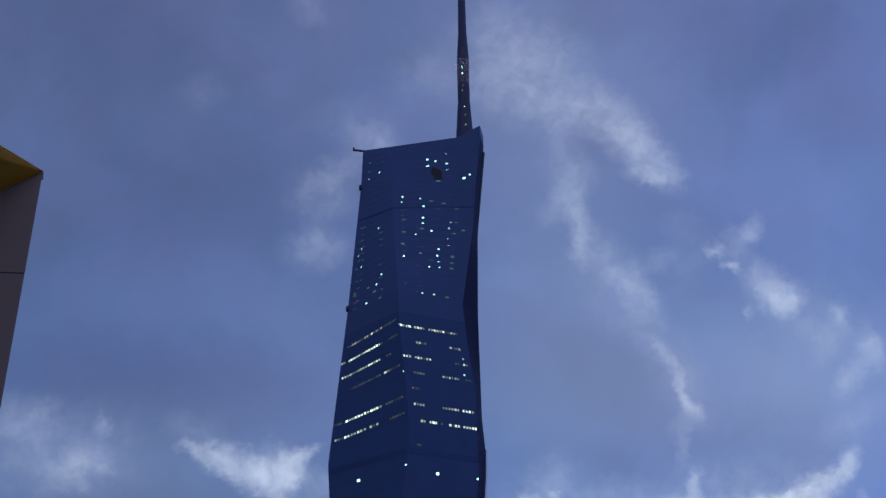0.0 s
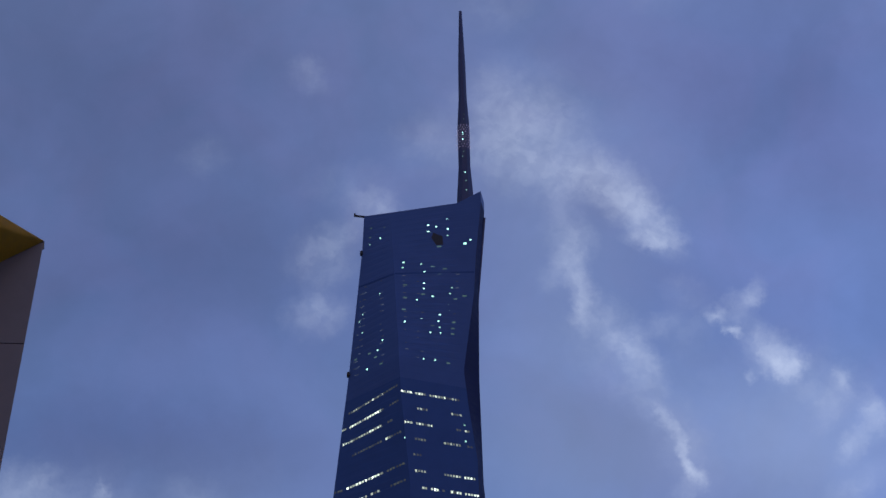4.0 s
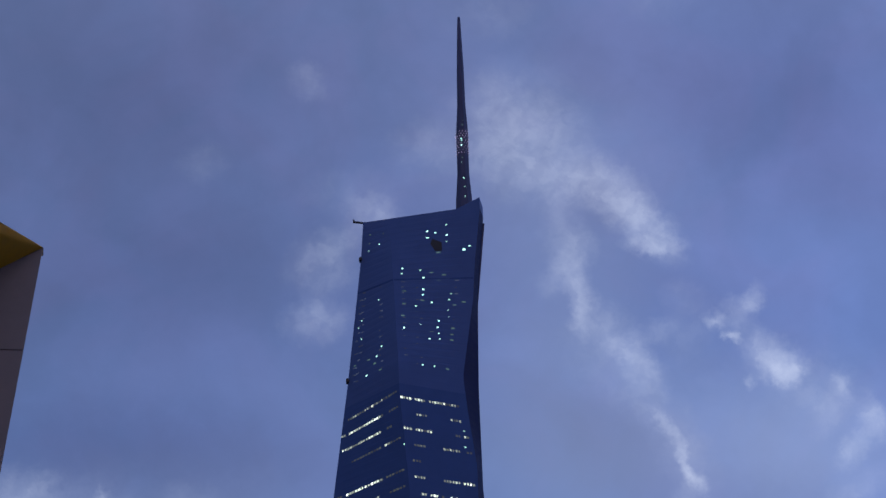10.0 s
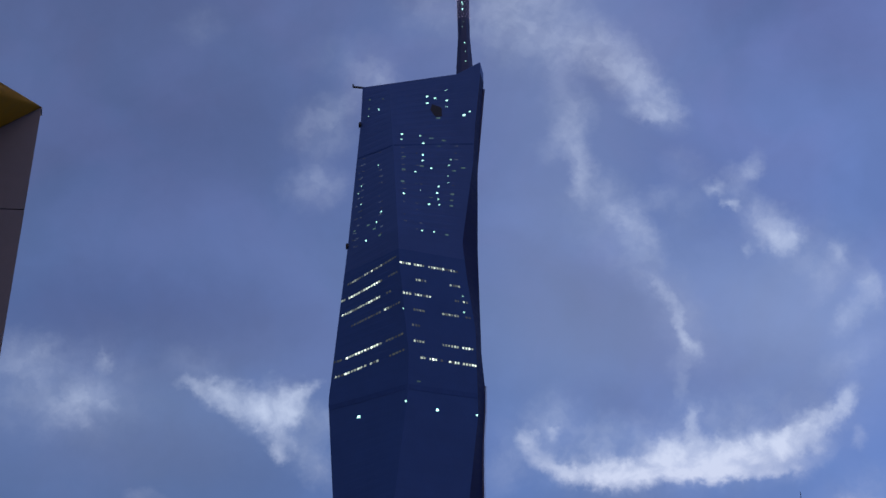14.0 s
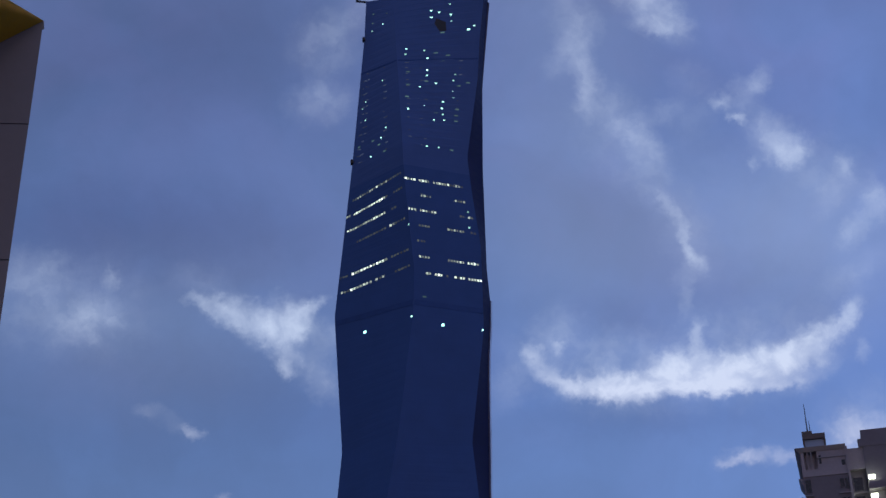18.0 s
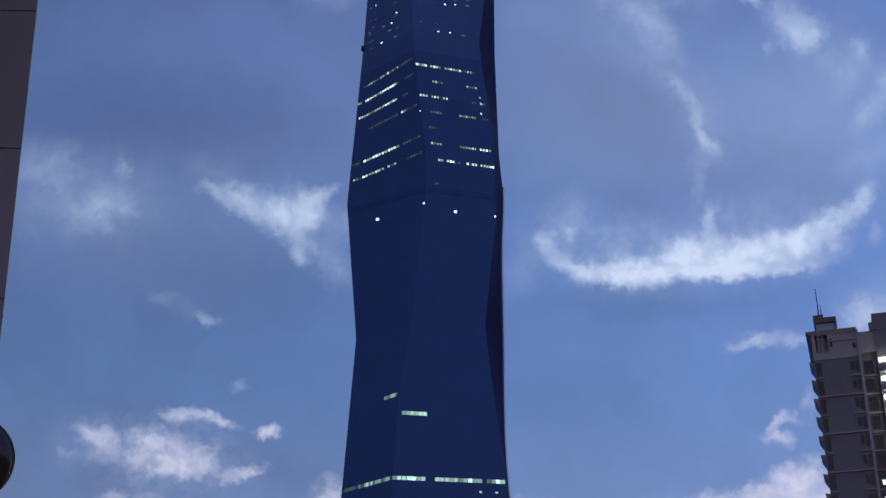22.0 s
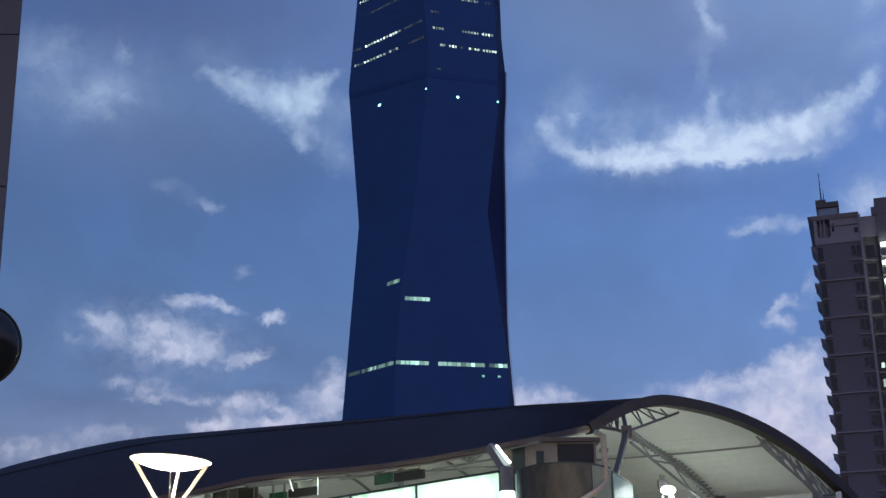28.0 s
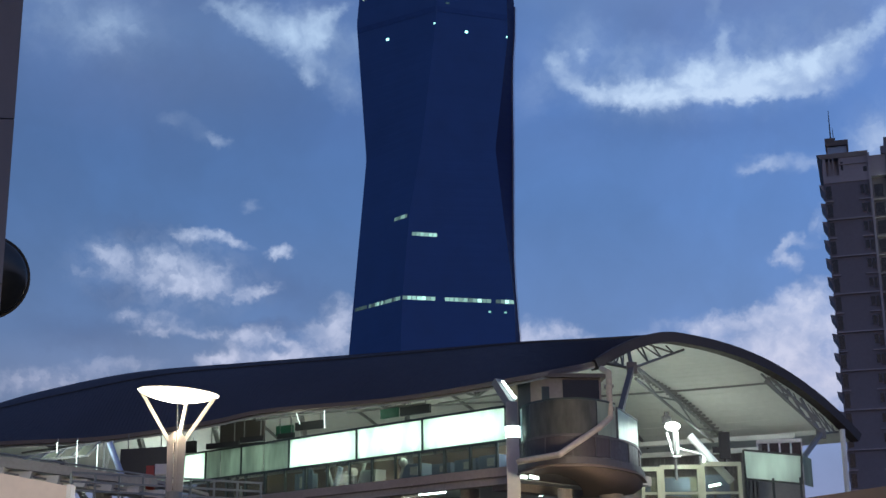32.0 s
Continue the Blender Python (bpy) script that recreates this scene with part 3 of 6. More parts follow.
TOWER_R = [(0, -1.95), (153, -1.90), (167, -1.812), (200, -1.519), (234, -1.243), (295, -1.90), (343, -1.884), (375, -1.547), (398, -1.367), (450, -1.986), (476, -2.134), (515, -2.50)]
TOWER_RR = [(0, -2.05), (125, -2.1), (139, -2.09), (155, -1.97), (175, -1.90), (200, -1.93), (232, -2.0), (280, -2.06), (310, -2.26), (334, -2.12), (397, -2.09), (450, -2.2), (515, -2.65)]
STOREY, BAYS, ROOF_Z = 4.66, 24, 515.0


def tower_ring(z):
    """The corners of the tower at that height, from the left round the front."""
    top = max(0.0, (z - 400) / 115)
    L = S(table(TOWER_L, z), 673, z)
    M = S(table(TOWER_M, z), 645 + 24 * top, z)
    R = S(table(TOWER_R, z), 658, z)
    Q = S(table(TOWER_RR, z), 668, z)
    return [L, M, R, Q, Q + Vector((-10, 34, 0)), L + Vector((9, 40, 0))]


def tower_point(face, z, f, out=0.0):
    """A place on a face: f from 0 to 1 along it, out metres in front of it."""
    ring = tower_ring(z)
    a, b = ring[face], ring[(face + 1) % 6]
    d = (b - a).normalized()
    return a.lerp(b, f) + Vector((d.y, -d.x, 0)) * out


# lit rooms: face, storey, first bay, last bay, strength
OFFICE_LEFT = [
    (0, 81, 2, 16, 2), (0, 81, 17, 22, 0), (0, 79, 0, 1, 2), (0, 79, 3, 16, 3), (0, 79, 19, 22, 0), (0, 77, 1, 2, 3), (0, 77, 3, 15, 3),
    (0, 77, 18, 19, 0), (0, 75, 5, 15, 0), (0, 75, 17, 18, 3), (0, 75, 19, 22, 0), (0, 71, 0, 2, 2), (0, 71, 4, 15, 4), (0, 71, 17, 22, 0),
    (0, 69, 1, 3, 2), (0, 69, 4, 10, 3), (0, 69, 12, 14, 2), (0, 69, 18, 22, 0)]
OFFICE_FRONT = [
    (1, 81, 0, 3, 3), (1, 81, 5, 8, 2), (1, 81, 10, 20, 2), (1, 79, 5, 8, 2), (1, 79, 17, 20, 3), (1, 77, 0, 2, 3), (1, 77, 4, 9, 2),
    (1, 77, 21, 22, 3), (1, 77, 18, 19, 0), (1, 75, 3, 6, 1), (1, 75, 13, 18, 3), (1, 75, 21, 22, 1), (1, 73, 2, 4, 2), (1, 71, 2, 5, 2), (1, 71, 12, 12, 4)]
OFFICE_LOW = [
    (1, 71, 13, 17, 3), (1, 71, 19, 22, 4), (1, 69, 4, 5, 2), (1, 69, 7, 9, 3), (1, 69, 11, 11, 1), (1, 69, 14, 17, 3), (1, 69, 19, 23, 4),
    (0, 42, 17, 22, 2), (1, 40, 1, 6, 4), (0, 33, 1, 6, 0), (0, 33, 8, 22, 2), (1, 33, 0, 2, 3), (1, 33, 3, 6, 4), (1, 33, 9, 15, 4), (1, 33, 16, 18, 3), (1, 33, 20, 23, 3)]
# work lights: face, storey, bay, strength
SITE_CROWN = [
    (0, 105.7, 5.9, 2), (0, 106.4, 14.5, 2), (0, 106.9, 6.2, 0), (0, 108.1, 18.0, 0), (0, 108.4, 6.7, 0), (1, 100.0, 14.9, 0), (1, 100.4, 11.3, 0), (1, 100.4, 2.5, 2),
    (1, 100.9, 8.0, 2), (1, 101.3, 2.8, 2), (1, 103.7, 13.2, 0), (1, 103.9, 20.5, 4), (1, 104.4, 22.0, 2), (1, 105.4, 15.5, 2), (1, 106.3, 10.1, 4), (1, 106.5, 15.4, 2),
    (1, 107.1, 12.2, 2), (1, 107.5, 10.0, 2), (1, 108.3, 15.1, 2), (1, 99.2, 13.3, 0), (1, 99.6, 8.9, 2)]
SITE_FRONT = [
    (1, 95.0, 6.4, 2), (1, 95.3, 18.3, 0), (1, 95.3, 2.8, 0), (1, 95.6, 11.3, 2), (1, 95.8, 21.1, 0), (1, 95.9, 8.4, 0), (1, 96.1, 16.6, 2), (1, 96.8, 8.6, 2),
    (1, 97.0, 17.1, 1), (1, 97.4, 3.0, 0), (1, 97.7, 8.7, 2), (1, 90.0, 11.0, 2), (1, 90.1, 14.4, 2), (1, 90.1, 18.5, 0), (1, 90.9, 14.0, 2), (1, 90.9, 18.4, 0),
    (1, 91.1, 11.6, 0), (1, 91.3, 2.5, 2), (1, 91.8, 13.5, 2), (1, 91.8, 18.5, 0), (1, 92.1, 7.9, 2), (1, 92.8, 13.8, 2)]
SITE_LEFT = [
    (1, 93.1, 6.6, 0), (1, 93.3, 2.3, 0), (1, 93.4, 16.8, 2), (1, 94.1, 6.6, 0), (1, 94.4, 16.5, 2), (1, 85.9, 17.9, 0), (1, 85.9, 8.8, 2), (1, 86.0, 13.1, 2),
    (0, 85.9, 15.6, 0), (0, 86.1, 9.0, 2), (0, 87.3, 12.8, 0), (0, 88.2, 13.8, 2), (0, 88.3, 9.7, 0), (0, 88.4, 2.7, 0), (0, 89.4, 16.2, 2), (0, 92.0, 5.1, 1)]
SITE_LOW = [
    (0, 93.9, 2.9, 1), (0, 94.8, 4.5, 1), (0, 97.0, 14.4, 2), (0, 63.3, 9.2, 5), (0, 63.6, 23.6, 2), (1, 32.1, 18.5, 1), (1, 32.1, 21.9, 1), (1, 63.0, 10.2, 5),
    (1, 63.0, 23.6, 2), (0, 75.0, 23.8, 2), (1, 66.1, 3.6, 0), (1, 75.7, 20.8, 1), (1, 77.8, 21.3, 1)]


def tower():
    t = thing("skyscraper", (10, 680, 0), "very tall faceted dark blue glass skyscraper with a thin spire", "skyscraper")
    o = t.location
    count = int(ROOF_Z / STOREY)
    for face in range(6):
        bm = bmesh.new()
        prev = [bm.verts.new(tower_point(face, -1.6, f) - o) for f in (0, 1)]
        for k in range(1, count + 1):
            for i, z in enumerate((k * STOREY - 1.2, k * STOREY)):
                z = min(max(z, -1.6), ROOF_Z)
                pair = [bm.verts.new(tower_point(face, z, f) - o) for f in (0, 1)]
                if prev is not None:
                    # from storey 84 up the haze-tinted glass
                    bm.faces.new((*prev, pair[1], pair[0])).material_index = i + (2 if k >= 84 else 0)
                prev = pair
        pair = [bm.verts.new(tower_point(face, ROOF_Z, f) - o) for f in (0, 1)]
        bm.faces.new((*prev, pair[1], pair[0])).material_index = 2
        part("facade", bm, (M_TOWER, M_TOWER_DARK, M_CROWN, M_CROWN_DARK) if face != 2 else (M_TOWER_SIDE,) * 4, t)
    # roof slab, sloping parapet that rises to the right front corner, and the plant room
    ring = tower_ring(ROOF_Z)
    bm = bmesh.new()
    edge = [(ring[0], 1.2), (ring[1], 1.3), (ring[1].lerp(ring[2], 0.74), 1.5), (ring[2], 8.0), (ring[3], 7.6), (ring[4], 2.0), (ring[5], 1.5)]
    low = [bm.verts.new(p - o) for p, h in edge]
    high = [bm.verts.new(p - o + Vector((0, 0, h))) for p, h in edge]
    inner = [bm.verts.new(p.lerp(sum(ring, Vector()) / 6, 0.03) - o + Vector((0, 0, h))) for p, h in edge]
    base = [bm.verts.new(p.lerp(sum(ring, Vector()) / 6, 0.03) - o) for p, h in edge]
    for a, b in ((low, high), (high, inner), (inner, base)):
        for i in range(7):
            bm.faces.new((a[i], a[(i + 1) % 7], b[(i + 1) % 7], b[i]))
    bm.faces.new(base)
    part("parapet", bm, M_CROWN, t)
    # spire
    c = at(-1.685, 672) - o
    prof = [(505, 6.2), (529, 5.42), (552.8, 3.95), (568.2, 3.98), (585.4, 4.15), (609.5, 2.85), (641.2, 2.5), (675, 1.5), (690.5, 1.0)]
    bm = bmesh.new()
    rings = []
    for z, r in prof:
        rings.append([bm.verts.new((c.x + 0.6 * (z - 505) / 185 + r * math.cos(math.pi * (i + 0.5) / 4), c.y + r * math.sin(math.pi * (i + 0.5) / 4), z + ZT)) for i in range(8)])
    for a, b in zip(rings, rings[1:]):
        for i in range(8):
            bm.faces.new((a[i], a[(i + 1) % 8], b[(i + 1) % 8], b[i]))
    bm.faces.new(rings[-1])
    bm.faces.new(rings[0][::-1])
    spire = part("spire", bm, M_SPIRE, t, "tapering dark spire with a band of small lights")
    rnd = random.Random(4)
    bulb = bmesh.new()
    bmesh.ops.create_icosphere(bulb, subdivisions=1, radius=0.28)
    me = bpy.data.meshes.new("lamp")
    bulb.to_mesh(me)
    bulb.free()
    me.materials.append(M_PURPLE)
    for row in range(10):
        for i in range(7):
            z = 567.5 + row * 1.95
            a = math.pi * (1.0 + (i + 0.5 * (row % 2) + 0.3) / 7.2)
            r = 4.35
            lamp = new("lamp", me)
            lamp.location = (c.x + r * math.cos(a), c.y + r * math.sin(a), z + ZT + rnd.uniform(-0.3, 0.3))
            lamp.parent = spire
    for z, k in ((573, 4), (577, 4), (578.5, 2), (563, 0), (559, 1), (546, 4), (539, 1), (531, 1), (590, 0), (594, 0)):
        w = bmesh.new()
        r = float(np.interp(z, [q[0] for q in prof], [q[1] for q in prof])) + 0.15
        x = rnd.uniform(-0.9, 0.9)
        box(w, (c.x + x - 0.3, c.y - r - 0.3, z + ZT - 0.3), (c.x + x + 0.3, c.y - r, z + ZT + 0.35))
        part("lamp", w, WINDOW_CYAN[k], spire)
    # lit rooms and work lights, each a pane of its own just in front of the wall
    def pane(face, storey, f0, f1, z0, z1, mat):
        b = bmesh.new()
        z = STOREY * storey + 0.6
        quad = [tower_point(face, z + dz, f, 0.12) - o for f, dz in ((f0, z0), (f1, z0), (f1, z1), (f0, z1))]
        n = (quad[1] - quad[0]).cross(quad[3] - quad[0]).normalized() * -0.2
        solid(b, quad, n)
        part("window", b, mat, t)
    for rows in (OFFICE_LEFT, OFFICE_FRONT, OFFICE_LOW):
        for face, st, b0, b1, k in rows:
            for b in range(b0, b1 + 1):
                kk = max(0, min(4, k + rnd.choice((-2, -1, 0, 0, 0, 1)))) if k > 1 else max(0, k - rnd.choice((0, 0, 1)))
                # the floors of the left face climb towards the ridge
                climb = 0.8 * max(0.0, b - 3) / 17 if face == 0 and st > 60 else 0.0
                low = st < 60
                a, c = (rnd.uniform(0.0, 0.1), rnd.uniform(0.9, 1.0)) if low else (rnd.uniform(0.08, 0.3), rnd.uniform(0.68, 0.92))
                pane(face, st + climb + (0.22 if st == 33 else 0), (b + a) / BAYS, (b + c) / BAYS, -0.8 if low else -0.45, 1.0 if low else 0.75, (WINDOW_GREEN if low else WINDOW_WHITE)[kk])
    for rows in (SITE_CROWN, SITE_FRONT, SITE_LEFT, SITE_LOW):
        for face, st, b, k in rows:
            big = 0.62 if k >= 4 else 0.42
            half = (0.40 if k >= 4 else 0.27) / BAYS if k else 0.6 / BAYS
            fc = (b + 0.1) / BAYS
            pane(face, st, max(fc - half, 0.004), min(fc + half, 0.996), -big, big, WINDOW_CYAN[k])
    # faint rows of unfinished floors behind the glass
    for st in range(86, 100):
        for face, bays in ((0, (2, 3, 4, 5, 15, 16)), (1, (2.3, 6.6, 7.9, 18.3))):
            for b in bays:
                if rnd.random() < 0.6:
                    pane(face, st + rnd.choice((0.0, 0.1)), b / BAYS, (b + rnd.uniform(0.6, 1.2)) / BAYS, -0.25, 0.2, M_DIMFLOOR)
    # darker plant-floor band below the crown
    for face in (0, 1):
        pane(face, 99.4, 0.01, 0.99, -0.55, 0.55, M_TOWER_BAND)
        pane(face, 65.3, 0.01, 0.99, -1.5, 1.5, M_TOWER_BAND)
    # unglazed opening high on the front
    b = bmesh.new()
    quad = [tower_point(1, z, f, 0.3) - o for z, f in ((485, 0.52), (485, 0.60), (491.5, 0.59), (495, 0.48), (491, 0.46))]
    solid(b, quad, (0, 0.4, 0))
    part("opening", b, M_BLACK, t, "dark unglazed opening in the facade")
    # maintenance cradles on the left edge, the gantry arm on the roof
    for z in (488, 404):
        p = tower_ring(z)[0] - o
        b = bmesh.new()
        box(b, (p.x - 1.1, p.y - 1.5, p.z - 0.7), (p.x + 0.6, p.y + 1.5, p.z + 0.8))
        box(b, (p.x - 0.8, p.y - 1.7, p.z + 0.8), (p.x + 0.2, p.y + 1.7, p.z + 1.3))
        part("cradle", b, M_BLACK, t)
    p = ring[0] - o
    b = bmesh.new()
    beam(b, (p.x + 9, p.y + 4, p.z + 2.4), (p.x - 5.6, p.y - 1, p.z + 0.9), 0.9, 1.0)
    beam(b, (p.x + 6, p.y + 3, p.z - 0.5), (p.x + 6, p.y + 3, p.z + 3.4), 1.2, 1.2)
    beam(b, (p.x - 5.6, p.y - 1, p.z + 0.4), (p.x - 5.6, p.y - 1, p.z + 2.6), 0.9, 0.9)
    part("gantry_arm", b, M_BLACK, t)
    # hoist rails up the right flank
    for off, w, mat, label in ((-1.35, 0.6, M_RAIL, "pale vertical rail"), (-0.1, 0.9, M_SPIRE, "dark vertical rail"), (0.75, 0.25, M_RAIL, "pale vertical rail")):
        b = bmesh.new()
        sweep(b, [tower_ring(z)[3] - o + Vector((off, -0.6, 0)) for z in range(0, 316, 15)], w, w)
        part("hoist_rail", b, mat, t, label)
    # dark blade that parts from the corner at the crown
    b = bmesh.new()
    sweep(b, [tower_ring(z)[3] - o + Vector((-0.9 + 1.4 * max(0.0, z - 430) / 80, -0.4, 0)) for z in range(430, 513, 8)], 1.0, 1.0)
    part("corner_blade", b, M_SPIRE, t, "dark blade along the crown's corner")
    return t


TOWER = tower()


# ---- panel-clad building beside the camera ----
def pylon():
    base = at(19.14, 20.0)
    t = thing("grey_building", base, "grey panel-clad wall with an ochre soffit at its top", "building")
    X = (at(20.26, 20.107) - base).normalized()
    Y = at(23, 1.0)
    z = Vector((0, 0, 1))
    slope = -0.72
    zc = 14.25 + ZT
    bm = bmesh.new()
    # core behind the panels, its top cut on a slope
    w = 9.0
    solid(bm, [Y * 0.05, X * w + Y * 0.05, X * w + Y * 0.05 + z * (zc + slope * w), Y * 0.05 + z * zc], (at(24, 1.0)) * 3)
    part("wall", bm, M_PANEL, t)
    joints = [0.0] + [q + ZT for q in (2.40, 4.85, 7.32, 9.77, 12.21)]
    gap = 0.010
    for c in range(4):
        x0, x1 = c * 2.4 + (0 if c == 0 else gap), min((c + 1) * 2.4 - gap, w)
        for a, b in zip(joints, joints[1:] + [99]):
            tops = [min(b - gap, zc + slope * x - 0.004) for x in (x0, x1)]
            lo = a + (gap if a else 0)
            if tops[0] <= lo + 0.02:
                continue
            bm = bmesh.new()
            if tops[1] > lo:
                solid(bm, [X * x0 + z * lo, X * x1 + z * lo, X * x1 + z * tops[1], X * x0 + z * tops[0]], Y * 0.045)
            else:
                xe = x0 + (lo - zc) / slope - x0
                solid(bm, [X * x0 + z * lo, X * xe + z * lo, X * x0 + z * tops[0]], Y * 0.045)
            part("panel", bm, M_PANEL, t)
    # canopy over it: its ochre underside slopes up from the wall's top edge towards the viewer
    c0 = z * zc
    c1 = X * w + z * (zc + slope * w)
    yl = S(21.425, 19.0, 13.895) - base
    out = (yl - c0)
    c2 = c0 + out * 6
    bm = bmesh.new()
    solid(bm, [c0, c1, c2], (0, 0, 0.004))
    part("soffit", bm, M_YELLOW, t, "ochre yellow soffit")
    bm = bmesh.new()
    top = [c0 + Vector((0.0, 0.03, 0.012)), c1 + Vector((0, 0.03, 0.012)), c2 + Vector((0, 0.03, 0.012))]
    solid(bm, top, Vector((-0.10, 0.35, 0.10)))
    part("canopy", bm, M_PANEL, t)
    return t


pylon()


# ---- dark domed disc on a post ----
def dome():
    c = S(19.79, 23.0, 5.67)
    t = thing("convex_mirror", (c.x, c.y, 0), "dark glossy domed round mirror on a grey post", "mirror")
    o = t.location
    face = (Vector((0, 0, 1.6)) - c).normalized()
    q = face.to_track_quat("Z", "Y").to_matrix()
    bm = bmesh.new()
    rings = []
    R = 0.665
    for k in range(9):
        a = k / 8
        r, h = R * math.sin(a * math.pi / 2), 0.26 * math.cos(a * math.pi / 2)
        rings.append([bm.verts.new(q @ Vector((r * math.cos(2 * math.pi * i / 48), r * math.sin(2 * math.pi * i / 48), h)) + c - o) for i in range(48)] if k else None)
    tip = bm.verts.new(q @ Vector((0, 0, 0.26)) + c - o)
    for i in range(48):
        bm.faces.new((tip, rings[1][i], rings[1][(i + 1) % 48]))
    for a, b in zip(rings[1:], rings[2:]):
        for i in range(48):
            bm.faces.new((a[i], b[i], b[(i + 1) % 48], a[(i + 1) % 48]))
    for f in bm.faces:
        f.smooth = True
    part("mirror_face", bm, M_DOME, t)
    bm = bmesh.new()
    n = 48
    for i in range(n):
        a0, a1 = 2 * math.pi * i / n, 2 * math.pi * (i + 1) / n
        ps = [q @ Vector((r * math.cos(a), r * math.sin(a), h)) + c - o for a in (a0, a1) for r, h in ((R - 0.01, 0.02), (R + 0.03, 0.02), (R + 0.03, -0.08), (R - 0.01, -0.08))]
        vs = [bm.verts.new(p) for p in ps]
        for j in range(4):
            bm.faces.new((vs[j], vs[(j + 1) % 4], vs[4 + (j + 1) % 4], vs[4 + j]))
    part("rim", bm, M_BLACK, t)
    bm = bmesh.new()
    back = c - o - face * 0.25
    tube(bm, (back.x, back.y, 0), (back.x, back.y, back.z + 0.2), 0.045, 0.045, 12)
    tube(bm, back, c - o - face * 0.02, 0.03, 0.03, 8)
    part("post", bm, M_STEEL, t)


dome()


# ---- apartment tower ----
def condo():
    base = at(-14.93, 210)
    t = thing("apartment_building", base, "tall grey-brown apartment tower with ledges, lit balconies and a roof mast", "building")
    X = at(-16.93, 210) - base
    X = X.normalized()
    Y = Vector((-X.y, X.x, 0))
    m = Matrix.Translation((0, 0, 0)) @ Matrix(((X.x, Y.x, 0, 0), (X.y, Y.y, 0, 0), (0, 0, 1, 0), (0, 0, 0, 1)))
    H = 2.88
    z_top = 65.6 + ZT
    floors = int(z_top / H)

    def add(name, boxes, mat, parent=t, label=""):
        bm = bmesh.new()
        for lo, hi in boxes:
            box(bm, lo, hi, m)
        return part(name, bm, mat, parent, label)
    add("wall", [((0.0, 0, 0), (6.6, 16, z_top))], M_CONDO)
    add("wall", [((6.75, 1.2, 0), (9.1, 16, z_top + 0.6))], M_CONDO)
    add("wall", [((9.2, 0.0, 0), (22, 16, z_top + 6.5))], M_CONDO)
    add("pilaster", [((6.6, -0.35, 0), (6.95, 1.2, z_top + 4.2))], M_CONDO_PALE)
    # crown storey with a loggia, roof slab and its slanting edge
    add("crown_wall", [((0.0, -0.15, z_top), (6.6, 16, z_top + 1.1)), ((0.0, 0.0, z_top + 1.1), (0.5, 16, z_top + 3.9)), ((0.5, 1.3, z_top + 1.1), (2.4, 16, z_top + 3.9)), ((2.4, 0.0, z_top + 1.1), (6.6, 16, z_top + 3.9))], M_CONDO_PALE)
    for x in (0.95, 1.5):
        add("loggia_post", [((x, 0.0, z_top + 1.1), (x + 0.16, 0.2, z_top + 3.9))], M_CONDO_PALE)
    add("crown_ledge", [((2.4, -0.22, z_top + 2.75), (6.6, 0.0, z_top + 2.9))], M_CONDO_PALE)
    add("crown_window", [((2.65, -0.05, z_top + 1.9), (3.0, 0.05, z_top + 3.2))], M_DARKGLASS)
    add("crown_wall", [((6.95, 0.3, z_top + 0.6), (9.2, 16, z_top + 3.9))], M_CONDO_PALE)
    add("crown_window", [((5.9, -0.05, z_top + 1.4), (6.4, 0.05, z_top + 2.2))], M_DARKGLASS)
    bm = bmesh.new()
    for (a, b, zz) in (((-0.75, -0.6), (6.7, 16), 0),):
        lo = [(-0.1, -0.1, z_top + 3.9), (6.7, -0.1, z_top + 3.9), (6.7, 16, z_top + 3.9), (-0.1, 16, z_top + 3.9)]
        hi = [(-0.75, -0.6, z_top + 4.5), (6.75, -0.6, z_top + 4.5), (6.75, 16, z_top + 4.5), (-0.75, 16, z_top + 4.5)]
        va = [bm.verts.new(m @ Vector(p)) for p in lo]
        vb = [bm.verts.new(m @ Vector(p)) for p in hi]
        bm.faces.new(va[::-1])
        bm.faces.new(vb)
        for i in range(4):
            bm.faces.new((va[i], va[(i + 1) % 4], vb[(i + 1) % 4], vb[i]))
    part("roof_slab", bm, M_CONDO_PALE, t)
    room = add("plant_room", [((0.75, 0.6, z_top + 4.5), (0.95, 3.6, z_top + 6.1)), ((3.75, 0.6, z_top + 4.5), (3.95, 3.6, z_top + 6.1)), ((0.75, 3.2, z_top + 4.5), (3.95, 3.6, z_top + 6.1)),
                              ((0.65, 0.4, z_top + 6.1), (4.05, 3.8, z_top + 6.9)), ((0.65, 0.5, z_top + 6.9), (2.2, 3.0, z_top + 7.4))], M_DARKSTEEL)
    add("glazing", [((0.95, 0.8, z_top + 4.55), (3.75, 0.86, z_top + 6.05))], M_BLUEGREY, room)
    for x, h, r in ((1.55, 6.9, 0.12), (1.95, 4.1, 0.08)):
        bm = bmesh.new()
        p = m @ Vector((x, 1.2, 0))
        tube(bm, (p.x, p.y, z_top + 7.4), (p.x, p.y, z_top + 5.2 + h), r, r * 0.35, 8)
        part("mast", bm, M_BLACK, t)
    add("parapet", [((8.6, -0.1, z_top + 3.9), (22, 0.3, z_top + 5.1))], M_CONDO)
    rnd = random.Random(8)
    lit = {floors - 3: 0, floors - 5: 1, floors - 6: 2}
